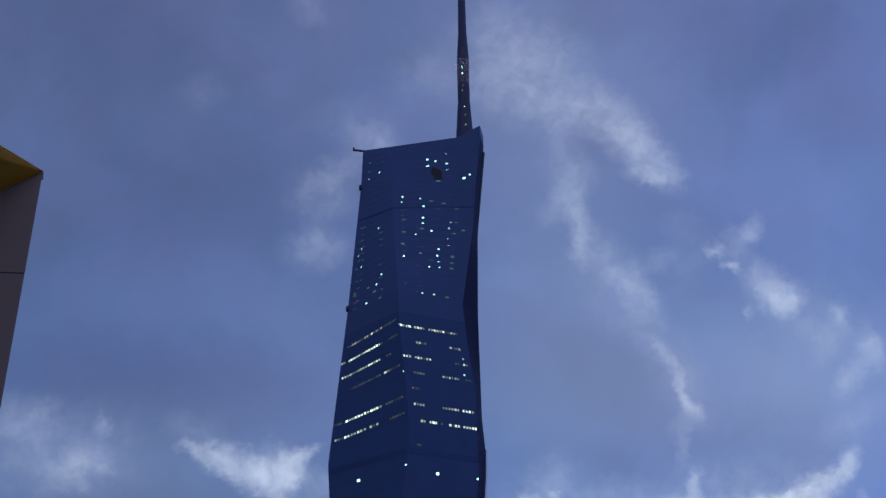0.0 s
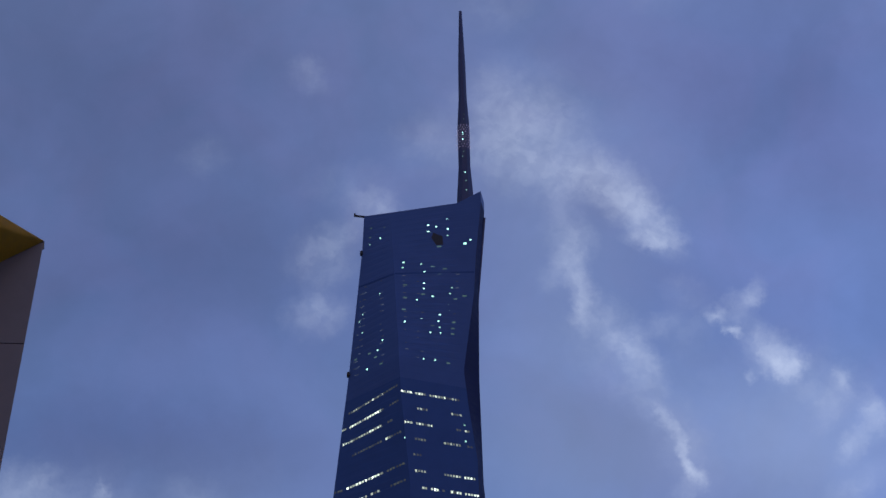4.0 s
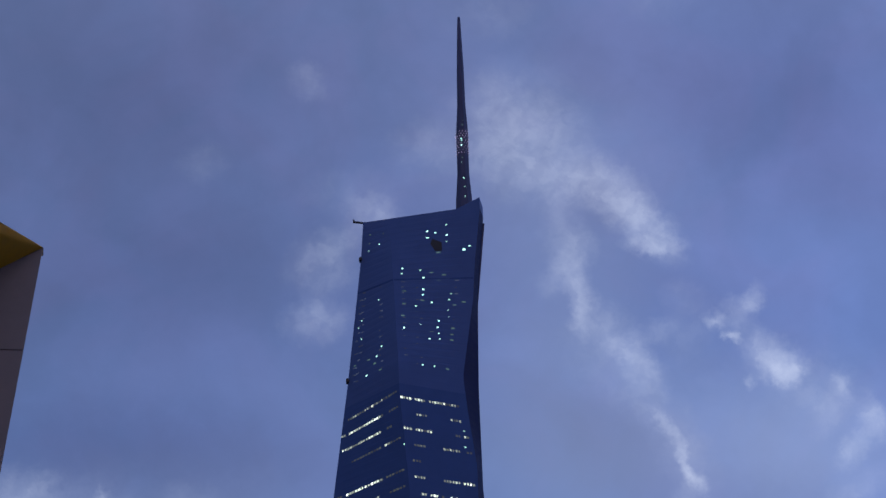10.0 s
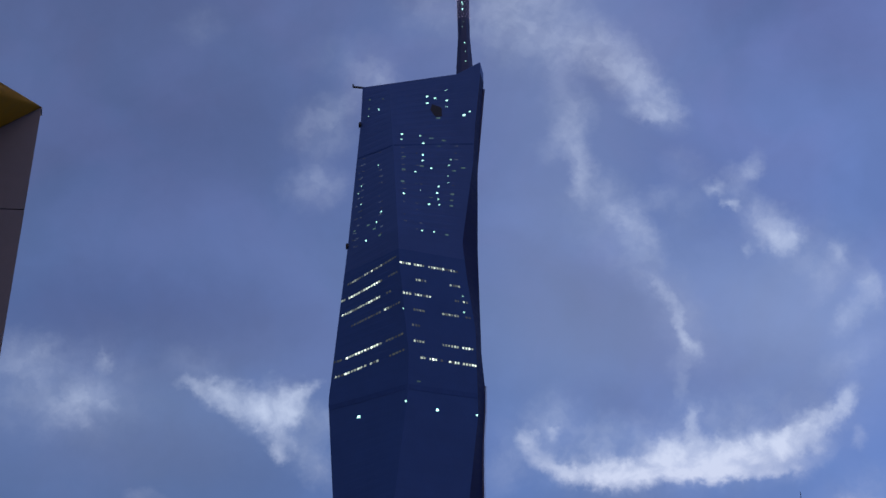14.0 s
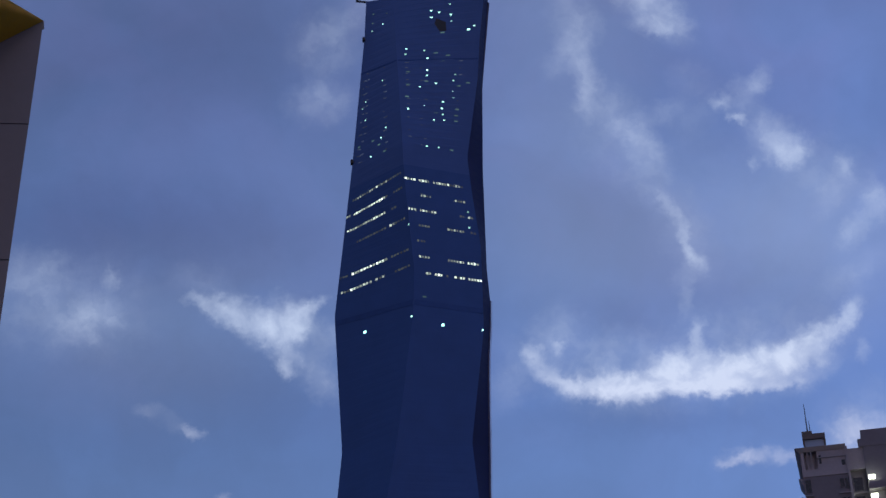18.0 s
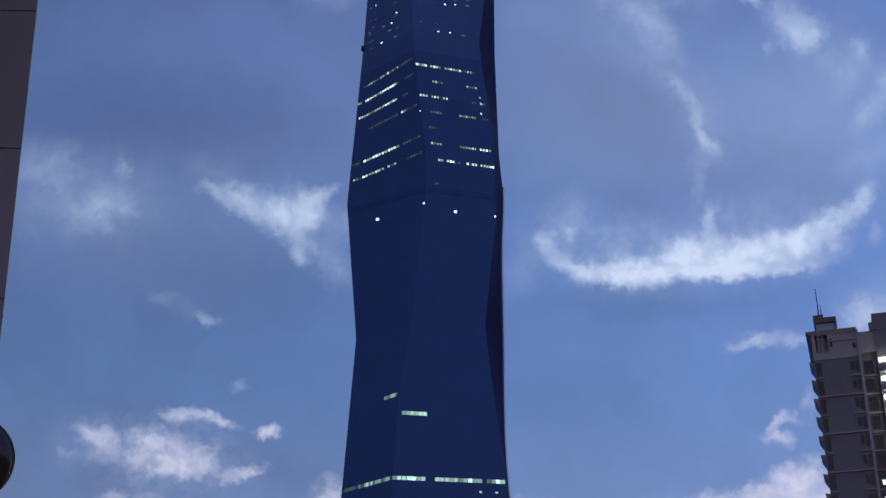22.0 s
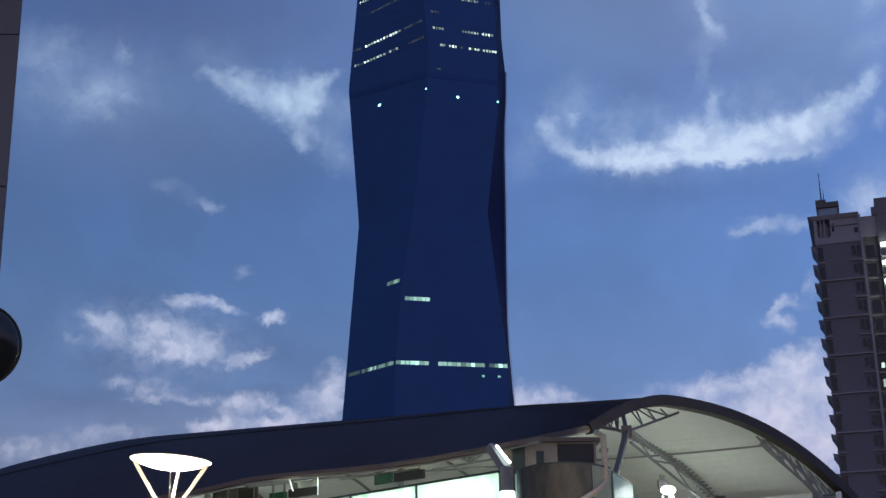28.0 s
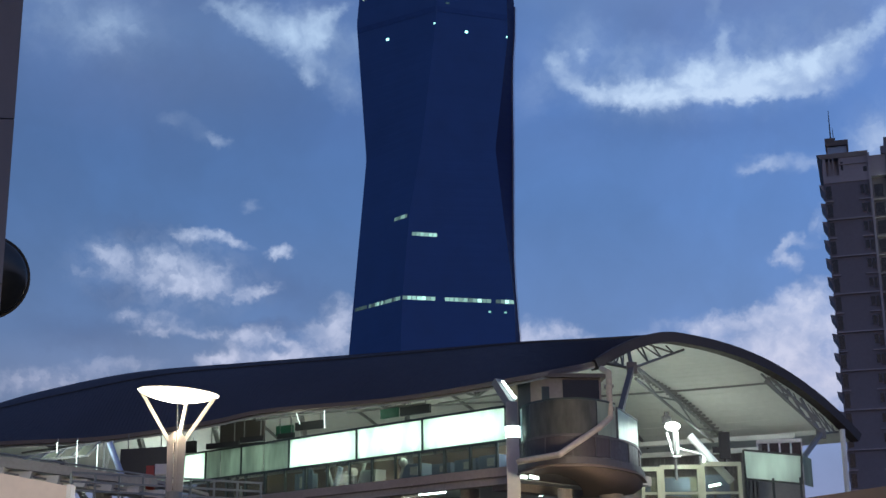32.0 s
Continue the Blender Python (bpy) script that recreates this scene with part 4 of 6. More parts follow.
    for k in range(floors - 19, floors):
        z = z_top - (floors - k) * H
        # wedge ledge on the corner
        bm = bmesh.new()
        p = [m @ Vector(q) for q in ((0, 0.4, z + H - 1.25), (0, 0.4, z + H - 0.15), (-0.72, 0.4, z + H + 0.02), (-0.5, 0.4, z + H - 0.36))]
        solid(bm, p, m.to_3x3() @ Vector((0, 6, 0)))
        part("ledge", bm, M_CONDO_PALE, t)
        add("ledge", [((-0.05, -0.35, z - 0.12), (1.25 if (floors - k) % 2 else 6.6, 0.02, z + 0.06))], M_CONDO_PALE)
        if (floors - k) % 2:
            add("ledge", [((4.9, -0.3, z - 0.1), (6.6, 0.02, z + 0.05))], M_CONDO_PALE)
        add("ledge", [((6.95, 0.75, z - 0.1), (9.1, 1.2, z + 0.08))], M_CONDO_PALE)
        for x0, x1, y, z0, z1 in ((0.22, 1.0, 0.0, 0.35, 2.4), (5.25, 5.8, 0.0, 0.9, 2.2), (5.95, 6.4, 0.0, 0.6, 2.2), (7.2, 8.5, 1.2, 0.4, 2.4)):
            w = add("window", [((x0, y - 0.09, z + z0), (x1, y - 0.02, z + z1))], M_DARKGLASS)
            add("window_frame", [((x0 - 0.06, y - 0.12, z + z0 - 0.06), (x0, y, z + z1 + 0.06)), ((x1, y - 0.12, z + z0 - 0.06), (x1 + 0.06, y, z + z1 + 0.06)), ((x0, y - 0.12, z + z1), (x1, y, z + z1 + 0.06)), ((x0, y - 0.12, z + z0 - 0.06), (x1, y, z + z0))], M_CONDO, w)
        if rnd.random() < 0.25:
            add("lit_window", [((7.5, 1.04, z + 0.7), (7.5 + rnd.uniform(0.25, 0.6), 1.09, z + rnd.uniform(1.2, 1.9)))], WINDOW_WHITE[3])
        # balcony with its ceiling light
        add("balcony", [((9.25, -1.3, z - 0.12), (13.5, 0.0, z + 0.05)), ((9.25, -1.3, z + 0.05), (13.5, -1.2, z + 0.95))], M_CONDO)
        if k > floors - 6 or k in (floors - 9, floors - 13, floors - 14):
            add("balcony_light", [((9.4, -1.1, z + 1.55), (10.3, -0.5, z + 1.95))], M_BALCONY, label="bright balcony light")
    return t


condo()


# ---- railway station ----
# along the roof, from its open end leftwards: front eave, ridge and back eave as turn, distance, height over the eye
RIDGE = [(-8.386, 60.0, 12.49), (-5.0, 60.6, 12.49), (-1.6, 61.7, 12.58), (5.06, 65.1, 12.80), (10.09, 68.2, 12.92), (14.155, 71.5, 12.96), (17.6, 75.0, 12.45), (20.5, 78.5, 11.7), (25.0, 83.0, 11.0)]
EAVE = [(-5.095, 56.9, 10.84), (-3.4, 55.0, 10.2), (-1.57, 54.0, 9.70), (3.1, 57.0, 9.53), (8.2, 60.3, 9.58), (10.7, 62.0, 9.27), (14.7, 65.0, 8.94), (18.8, 68.0, 8.97), (24.5, 73.0, 8.9)]
BACK = [(-15.3, 68.9, 9.0), (-11.9, 70.2, 9.0), (-8.0, 71.6, 9.0), (-1.6, 74.0, 9.1), (3.0, 76.5, 9.1), (8.0, 80.0, 9.1), (12.0, 84.0, 9.0), (16.0, 88.0, 8.9), (21.0, 93.0, 8.9)]
RIBS = len(RIDGE) - 1


def smooth_row(row, u):
    """A smooth curve through the rows of a table, at u from 0 to its end."""
    k = min(max(int(u), 0), len(row) - 2)
    f = u - k
    p = [Vector(row[min(max(i, 0), len(row) - 1)]) for i in (k - 1, k, k + 1, k + 2)]
    return p[1] + 0.5 * f * (p[2] - p[0] + f * (2 * p[0] - 5 * p[1] + 4 * p[2] - p[3] + f * (3 * (p[1] - p[2]) + p[3] - p[0])))


def roof_at(u, v, drop=0.0):
    """A place on the roof: u along it, v across it from 0 at the front eave over 1 at the ridge to 2 at the back eave."""
    e, r, b = (S(*smooth_row(row, u)) for row in (EAVE, RIDGE, BACK))
    if v <= 1:
        p = e.lerp(r, v)
        p.z = r.z - (r.z - e.z) * (1 - v) ** 1.7
    else:
        p = r.lerp(b, v - 1)
        p.z = r.z - (r.z - b.z) * (v - 1) ** 2.4
    p.z -= drop
    return p


def station_roof():
    t = thing("station_roof", at(3, 68), "long curved dark metal station roof with a pale lit underside", "roof")
    o = t.location
    nu, nv = 64, 28

    def sheet(drop, v0=0.0, v1=2.0):
        bm = bmesh.new()
        g = [[bm.verts.new(roof_at(RIBS * i / nu, v0 + (v1 - v0) * j / nv, drop) - o) for j in range(nv + 1)] for i in range(nu + 1)]
        for i in range(nu):
            for j in range(nv):
                bm.faces.new((g[i][j], g[i + 1][j], g[i + 1][j + 1], g[i][j + 1]))
        for f in bm.faces:
            f.smooth = True
        return bm
    part("roof_sheet", sheet(0.0), M_ROOF, t)
    part("soffit", sheet(0.30), M_SOFFIT, t, "pale metal soffit")
    # standing seams over the front slope
    bm = bmesh.new()
    for k in range(240):
        u0 = 0.05 + k * (RIBS + 1.3) / 240
        prev = None
        for j in range(13):
            v = j / 12
            u = u0 - 1.3 * v
            if not 0 <= u <= RIBS:
                prev = None
                continue
            p = roof_at(u, v, -0.01) - o
            if prev is not None:
                beam(bm, prev, p, 0.016, 0.012)
            prev = p
    tagged(part("seams", bm, M_ROOF, t), kind="stuff")
    # one long lap in the sheeting and the snow rail line below the ridge
    bm = bmesh.new()
    sweep(bm, [roof_at(RIBS * i / 60, 0.62, -0.02) - o for i in range(61)], 0.07, 0.05)
    part("lap_rail", bm, M_BLACK, t, "dark lap rail")
    # gutters and fascias
    for v, name in ((0.0, "gutter"), (2.0, "gutter")):
        bm = bmesh.new()
        sweep(bm, [roof_at(RIBS * i / nu, v, 0.10) - o for i in range(nu + 1)], 0.22, 0.18)
        part(name, bm, M_BROWN, t, "brown eaves gutter")
    bm = bmesh.new()
    sweep(bm, [roof_at(RIBS * i / nu, 0.025, 0.27) - o for i in range(nu + 1)], 0.12, 0.06)
    part("eave_trim", bm, M_SAND, t, "sandy trim under the gutter")
    bm = bmesh.new()
    sweep(bm, [roof_at(0, 2 * j / 40, 0.16) - o for j in range(41)], 0.5, 0.44)
    part("end_fascia", bm, M_UMBER, t, "dark curved end fascia")
    # ribs across the vault under the soffit
    for u in (1.37, 2.1, 2.9, 3.8, 4.7):
        bm = bmesh.new()
        sweep(bm, [roof_at(u, 0.05 + 1.9 * j / 20, 0.36) - o for j in range(21)], 0.10, 0.12)
        part("rib", bm, M_STEEL, t)
    bm = bmesh.new()
    sweep(bm, [roof_at(0.25 + 5.2 * i / 24, 1.59, 0.42) - o for i in range(25)], 0.06, 0.09)
    part("purlin", bm, M_STEEL, t)
    # fine lap seams along the soffit
    bm = bmesh.new()
    for k in range(26):
        sweep(bm, [roof_at(0.12 + 5.0 * i / 24, 0.95 + k * 0.039, 0.302) - o for i in range(25)], 0.018, 0.018)
    tagged(part("soffit_seams", bm, M_SOFFIT, t), kind="stuff")
    # the main rib carries a row of short battens, and the far eave a bright beam
    for k in range(26):
        bm = bmesh.new()
        a, b = roof_at(1.30, 1.38 + k * 0.021, 0.40), roof_at(1.44, 1.38 + k * 0.021, 0.40)
        beam(bm, a - o, b - o, 0.06, 0.10)
        part("batten", bm, M_STEEL, t)
    bm = bmesh.new()
    sweep(bm, [roof_at(0.2 + 5.0 * i / 24, 1.93, 0.40) - o for i in range(25)], 0.16, 0.22)
    part("eave_beam", bm, M_WHITESTEEL, t)
    return t


def roof_truss(u, node, foot, heavy=0.14, mat=None, reach=(0.12, 1.18)):
    """A tree-like truss: a raking column from foot to node, and braced chords that spread from node to the roof."""
    mat = mat or M_STEEL
    t = thing("roof_truss", foot, "grey steel tree truss on a raking column under the station roof", "truss", "station roof trusses")
    o = t.location
    node, foot = Vector(node), Vector(foot)
    bm = bmesh.new()
    beam(bm, foot - o, node - o, heavy * 1.9, heavy * 1.9)
    part("raking_column", bm, mat, t)
    bm = bmesh.new()
    box(bm, (-0.2, -0.1, -0.24), (0.2, 0.1, 0.24), Matrix.Translation(node - o))
    part("node_plate", bm, mat, t)
    mid = 0.55 if reach[0] < 1 else 1.72
    for v1 in reach:
        far = roof_at(u, v1, 0.45)
        bm = bmesh.new()
        tube(bm, node - o, far - o, heavy * 0.55, n=8)
        part("chord", bm, mat, t)
        for f in (0.3, 0.55, 0.8):
            p = node.lerp(far, f)
            for g in (f * 0.62, f * 1.05):
                q = roof_at(u, mid + (v1 - mid) * min(g, 1), 0.42)
                bm = bmesh.new()
                tube(bm, p - o, q - o, heavy * 0.36, n=6)
                part("strut", bm, mat, t)
    bm = bmesh.new()
    tube(bm, node - o, roof_at(u, mid, 0.42) - o, heavy * 0.8, n=8)
    part("post", bm, mat, t)
    return t


station_roof()
SCREEN_A, SCREEN_D = Vector((1.3, 52, 0)), Vector((-0.749, 0.663, 0)).normalized()
SCREEN = Matrix.Translation(SCREEN_A) @ SCREEN_D.to_track_quat("Y", "Z").to_matrix().to_4x4()


def on_screen(x, y, z):
    """x behind the screen wall, y along it from its column, z over the eye."""
    return SCREEN @ Vector((x, y, z + ZT))


roof_truss(0.22, S(-6.66, 56, 10.34), S(-5.77, 52.2, 7.0), 0.105, M_DARKSTEEL, reach=(0.2, 1.12))
for u, y in ((2.0, 0.3), (2.75, 5.8), (3.55, 11.6), (4.4, 17.0), (5.3, 22.5), (6.2, 28.0)):
    roof_truss(u, roof_at(u, 0.5, 1.75), on_screen(0.9, y, 6.05), 0.12)
roof_truss(0.12, S(-13.98, 65.9, 8.75), S(-12.55, 61.0, 6.2), 0.09, reach=(1.5, 1.93))


def truss_girder(name, a, b, depth, label, pitch=1.0, thick=1.0):
    """A straight lattice girder from a to b."""
    t = thing(name, a, label, "girder")
    o = t.location
    a, b = Vector(a), Vector(b)
    up = Vector((0, 0, depth))
    for w in (Vector(), up):
        bm = bmesh.new()
        tube(bm, a + w - o, b + w - o, 0.07 * thick, n=8)
        part("chord", bm, M_STEEL, t)
    n = max(4, int((b - a).length / pitch))
    for i in range(n):
        bm = bmesh.new()
        p, q = a.lerp(b, i / n), a.lerp(b, (i + 1) / n)
        tube(bm, (p if i % 2 else p + up) - o, (q + up if i % 2 else q) - o, 0.045 * thick, n=6)
        part("strut", bm, M_STEEL, t)
    return t


def eave_brace(u):
    """Pale struts that fan out from a hanging node to the soffit behind the front eave."""
    n = roof_at(u, 0.22, 1.25)
    t = thing("eave_brace", n, "pale steel struts fanning out under the front eave", "truss", "eave braces")
    for du, v in ((-0.28, 0.12), (-0.16, 0.34), (-0.03, 0.2), (0.10, 0.36), (0.26, 0.12), (0.05, 0.7)):
        bm = bmesh.new()
        tube(bm, Vector(), roof_at(u + du, v, 0.33) - n, 0.05, n=8)
        part("strut", bm, M_STEEL, t)
    bm = bmesh.new()
    tube(bm, roof_at(u - 0.3, 0.2, 1.2) - n, roof_at(u + 0.3, 0.2, 1.3) - n, 0.045, n=8)
    part("tie", bm, M_STEEL, t)


for u in (2.3, 3.0, 3.75, 4.6, 5.5, 6.4):
    eave_brace(u)
truss_girder("lattice_girder", S(-6.8, 56.5, 10.0), S(-9.77, 68.5, 8.9), 0.55, "grey lattice girder running back under the roof", 3.0, 0.9)
truss_girder("lattice_girder", S(-11.95, 65.0, 11.15), S(-13.95, 65.6, 8.85), 0.42, "grey lattice girder along the roof's end")


# deck, its beams and supports
def station_deck():
    t = thing("station_deck", on_screen(6, 8, -ZT), "elevated concrete station deck on columns", "platform")
    o = t.location

    def add(name, lo, hi, mat, label="", m=SCREEN):
        bm = bmesh.new()
        box(bm, (lo[0], lo[1], lo[2] + ZT), (hi[0], hi[1], hi[2] + ZT), m)
        return part(name, shift(bm, o), mat, t, label)
    add("slab", (0.0, -2.0, 5.62), (6.4, 40.0, 5.98), M_CONC)
    add("slab", (6.4, 5.0, 5.62), (15.0, 40.0, 5.98), M_CONC)
    add("edge_beam", (-0.22, -0.3, 5.70), (0.0, 40.0, 6.03), M_SAND, "sandy brown edge beam")
    add("lower_beam", (-0.10, -0.3, 5.42), (0.3, 40.0, 5.68), M_CONC)
    for y in (0.4, 5.8, 11.5, 17.0, 22.5):
        add("cross_beam", (0.3, y, 5.25), (14.5 if y > 5 else 6.0, y + 0.6, 5.62), M_CONC)
    add("ceiling", (0.3, -0.3, 5.56), (6.3, 30, 5.61), M_SOFFIT)
    add("ceiling", (6.4, 5.1, 5.56), (14.5, 30, 5.61), M_SOFFIT)
    for x, y in ((1.5, 3.2), (1.5, 10.0), (1.5, 17.0), (1.5, 25), (9.0, 3.0), (9.0, 14.0), (9, 25)):
        bm = bmesh.new()
        p = SCREEN @ Vector((x, y, 0))
        tube(bm, (p.x, p.y, 0), (p.x, p.y, 5.6 + ZT), 0.38, n=20)
        part("column", shift(bm, o), M_CONC, t)
    add("back_wall", (14.5, -1.0, -ZT), (14.8, 40, 5.6), M_CREAM)


station_deck()


def wind_screen():
    t = thing("wind_screen", on_screen(0, 0, 6.0), "long platform screen of backlit frosted glass over a row of windows", "glass screen")
    o = t.location

    def add(name, lo, hi, mat, label="", parent=None):
        bm = bmesh.new()
        box(bm, (lo[0], lo[1], lo[2] + ZT), (hi[0], hi[1], hi[2] + ZT), SCREEN)
        return part(name, shift(bm, o), mat, parent or t, label)
    for y0, y1, mat, lab in ((0.05, 4.27, M_FROST, "glowing frosted pane"), (4.33, 8.0, M_FROST, "glowing frosted pane"), (8.06, 12.18, M_FROST, "glowing frosted pane"),
                             (12.26, 13.9, M_FROSTDIM, "dull green pane"), (13.96, 15.4, M_FROSTDIM, "dull green pane"), (15.46, 16.9, M_FROSTDIM, "dull green pane"), (16.96, 17.95, M_FROSTDIM, "dull green pane"),
                             (18.0, 19.9, M_FROST, "glowing frosted pane")):
        add("pane", (0.0, y0, 7.06), (0.02, y1, 8.26), mat, lab)
    for y in (0.02, 4.3, 8.03, 12.22, 15.43, 17.98, 19.92):
        add("mullion", (-0.05, y - 0.035, 6.98), (0.07, y + 0.035, 8.30), M_FRAME)
    add("top_rail", (-0.05, -0.1, 8.26), (0.08, 20.0, 8.34), M_FRAME)
    add("mid_rail", (-0.06, -0.1, 6.98), (0.08, 20.0, 7.06), M_FRAME)
    y = 0.48
    while y < 20:
        add("lower_mullion", (-0.05, y - 0.04, 6.03), (0.06, y + 0.04, 6.98), M_FRAME)
        y2 = min(y + 1.33, 20)
        add("lower_pane", (0.0, y + 0.04, 6.03), (0.02, y2 - 0.04, 6.98), M_CLEAR)
        y += 1.33
    return t


wind_screen()
# light boxes behind the frosted panes
for y0, y1, e in ((0.1, 4.2, 125), (4.4, 7.9, 90), (8.1, 12.1, 118), (12.4, 14.2, 22), (14.6, 16.8, 20), (18.0, 19.9, 70)):
    la = new("screen_light", bpy.data.lights.new("screen_light", "AREA"))
    la.data.shape, la.data.size, la.data.size_y, la.data.energy, la.data.color = "RECTANGLE", y1 - y0, 0.9, e, (0.86, 1.0, 0.88)
    p = on_screen(0.8, (y0 + y1) / 2, 7.66)
    la.matrix_world = look(p, p - Vector((SCREEN_D.y, -SCREEN_D.x, 0)))
la = new("room_light", bpy.data.lights.new("room_light", "AREA"))
la.data.shape, la.data.size, la.data.size_y, la.data.energy, la.data.color = "RECTANGLE", 8.5, 0.5, 130, (1.0, 0.96, 0.86)
la.matrix_world = look(on_screen(1.7, 4.4, 6.95), on_screen(1.701, 4.4, 6.0)) @ pose(0, 0, 0, 0, 0, 0)
# rooms behind the lower windows: counters and machines
rnd = random.Random(12)
for y, w, h, mat, lab, nm in ((1.9, 1.1, 0.55, M_BLUEGREY, "low blue-grey counter panel behind the glass", "counter"), (0.75, 1.0, 0.6, M_BLUEGREY, "low blue-grey counter panel behind the glass", "counter"), (3.2, 1.0, 0.5, M_BLUEGREY, "low blue-grey counter panel behind the glass", "counter"),
                       (4.75, 1.1, 0.62, M_BLUEGREY, "blue-grey machine with a pale screen", "ticket_machine"), (7.35, 0.9, 0.6, M_WHITESTEEL, "white framed machine with a pale screen", "ticket_machine"), (11.5, 0.8, 0.8, M_BLUEGREY, "tall pale blue cabinet behind the glass", "cabinet")):
    t = thing(nm, on_screen(0.5, y, 6.0 - 0.02), lab, nm.replace("_", " "))
    bm = bmesh.new()
    box(bm, (0.4, y, 5.98 + ZT), (1.0, y + w, 6.03 + h + ZT), SCREEN)
    part("body", shift(bm, t.location), mat, t)
    bm = bmesh.new()
    box(bm, (0.36, y + 0.2, 6.2 + ZT), (0.4, y + w * 0.55, 6.03 + h * 0.8 + ZT), SCREEN)
    part("screen", shift(bm, t.location), M_WHITESTEEL, t)
# odds and ends on the sill behind the lower windows


def sill_thing(nm, lab, cat, y, shapes):
    t = thing(nm, on_screen(0.55, y, 5.98), lab, cat)
    for part_name, kind, a, b, r, mat in shapes:
        bm = bmesh.new()
        if kind == "box":
            box(bm, (a[0], a[1], a[2] + ZT), (b[0], b[1], b[2] + ZT), SCREEN)
        elif kind == "rod":
            tube(bm, on_screen(*a), on_screen(*b), r, n=8)
        else:
            bmesh.ops.create_uvsphere(bm, u_segments=14, v_segments=8, radius=r, matrix=Matrix.Translation(on_screen(*a)))
        part(part_name, shift(bm, t.location), mat, t)


sill_thing("notice_board", "pale blue notice board behind the glass", "board", 11.4, [("sheet", "box", (0.35, 11.1, 6.1), (0.38, 11.75, 6.95), 0, M_BLUEGREY), ("foot", "box", (0.32, 11.1, 5.98), (0.5, 11.75, 6.1), 0, M_STEEL)])
sill_thing("leaning_sheets", "two pale sheets leaning together behind the glass", "sheet", 10.0, [("sheet", "rod", (0.5, 10.35, 6.85), (0.5, 9.95, 6.05), 0.09, M_WHITESTEEL), ("sheet", "rod", (0.5, 9.5, 6.9), (0.5, 9.85, 6.05), 0.11, M_BLUEGREY)])
sill_thing("round_lamp", "pale round lamp with a leaning white bar", "lamp", 8.6, [("globe", "ball", (0.5, 8.75, 6.62), None, 0.2, M_CREAM), ("stand", "rod", (0.5, 8.75, 5.98), (0.5, 8.75, 6.5), 0.14, M_DARKPANEL), ("bar", "rod", (0.45, 8.0, 6.92), (0.45, 8.4, 6.1), 0.06, M_WHITESTEEL)])
# stand-in for a white lamp-like shape; its stem and foot are made up
sill_thing("white_lamp_shape", "white lamp-like shape standing behind the window", "fan", 5.75, [("head", "ball", (0.4, 5.75, 6.74), None, 0.19, M_WHITESTEEL), ("stem", "rod", (0.4, 5.75, 6.6), (0.42, 5.95, 6.1), 0.06, M_WHITESTEEL), ("foot", "box", (0.3, 5.7, 5.98), (0.55, 6.2, 6.1), 0, M_FRAMEPALE)])
sill_thing("bottle", "pale bottle standing on the sill", "bottle", 15.9, [("body", "rod", (0.4, 15.9, 5.98), (0.4, 15.9, 6.45), 0.08, M_WHITESTEEL), ("neck", "rod", (0.4, 15.9, 6.45), (0.4, 15.9, 6.6), 0.04, M_WHITESTEEL)])
bm = bmesh.new()
box(bm, (2.6, 0, 5.98 + ZT), (2.75, 22, 7.3 + ZT), SCREEN)
tagged(part("partition_wall", bm, M_ROOMWALL), "warm grey partition wall behind the screen", "wall", kind="structure")


# column with a collar lamp at the end of the screen
def collar_column():
    p = S(-1.68, 51.5, -ZT)
    t = thing("lamp_column", p, "grey steel column with a glowing lamp band and bracket arm", "column")
    bm = bmesh.new()
    box(bm, (-0.24, -0.24, 0), (0.24, 0.24, 7.05 + ZT))
    part("shaft", bm, M_CREAM, t)
    bm = bmesh.new()
    tube(bm, (0, 0, 7.05 + ZT), (0, 0, 7.45 + ZT), 0.27, n=20)
    part("lamp_band", bm, M_TUBE, t, "glowing lamp band")
    bm = bmesh.new()
    box(bm, (-0.22, -0.22, 7.45 + ZT), (0.2, 0.22, 8.35 + ZT))
    part("head", bm, M_STEEL, t)
    bm = bmesh.new()
    beam(bm, (-0.05, 0, 8.3 + ZT), (-0.55, 0.6, 9.25 + ZT), 0.3, 0.3)
    part("bracket", bm, M_STEEL, t)
    bm = bmesh.new()
    tube(bm, (0.14, -0.1, 8.5 + ZT), (-0.32, 0.25, 9.2 + ZT), 0.05, n=8)
    part("tube_lamp", bm, M_TUBE, t, "glowing tube")


collar_column()


# signs and boards hung under the roof
def hung_board(name, a, b, z0, z1, mat, label, hang):
    """A flat board from a to b (turn, distance), between two heights, on two hanger rods."""
    t = thing(name, S(a[0], a[1], z0), label, "sign")
    p, q = S(*a, 0), S(*b, 0)
    n = Vector((-(q - p).y, (q - p).x, 0)).normalized() * 0.12
    bm = bmesh.new()
    solid(bm, [p + Vector((0, 0, z0[0])), q + Vector((0, 0, z0[1])), q + Vector((0, 0, z1[1])), p + Vector((0, 0, z1[0]))] if isinstance(z0, tuple) else
          [p + Vector((0, 0, z0)), q + Vector((0, 0, z0)), q + Vector((0, 0, z1)), p + Vector((0, 0, z1))], n)
    part("board", shift(bm, t.location), mat, t)
    for f in (0.15, 0.85):
        r = p.lerp(q, f) + n * 0.5
        bm = bmesh.new()
        tube(bm, (r.x, r.y, z1 + ZT - 0.02), (r.x, r.y, hang + ZT), 0.025, n=6)
        part("hanger", shift(bm, t.location), M_STEEL, t)


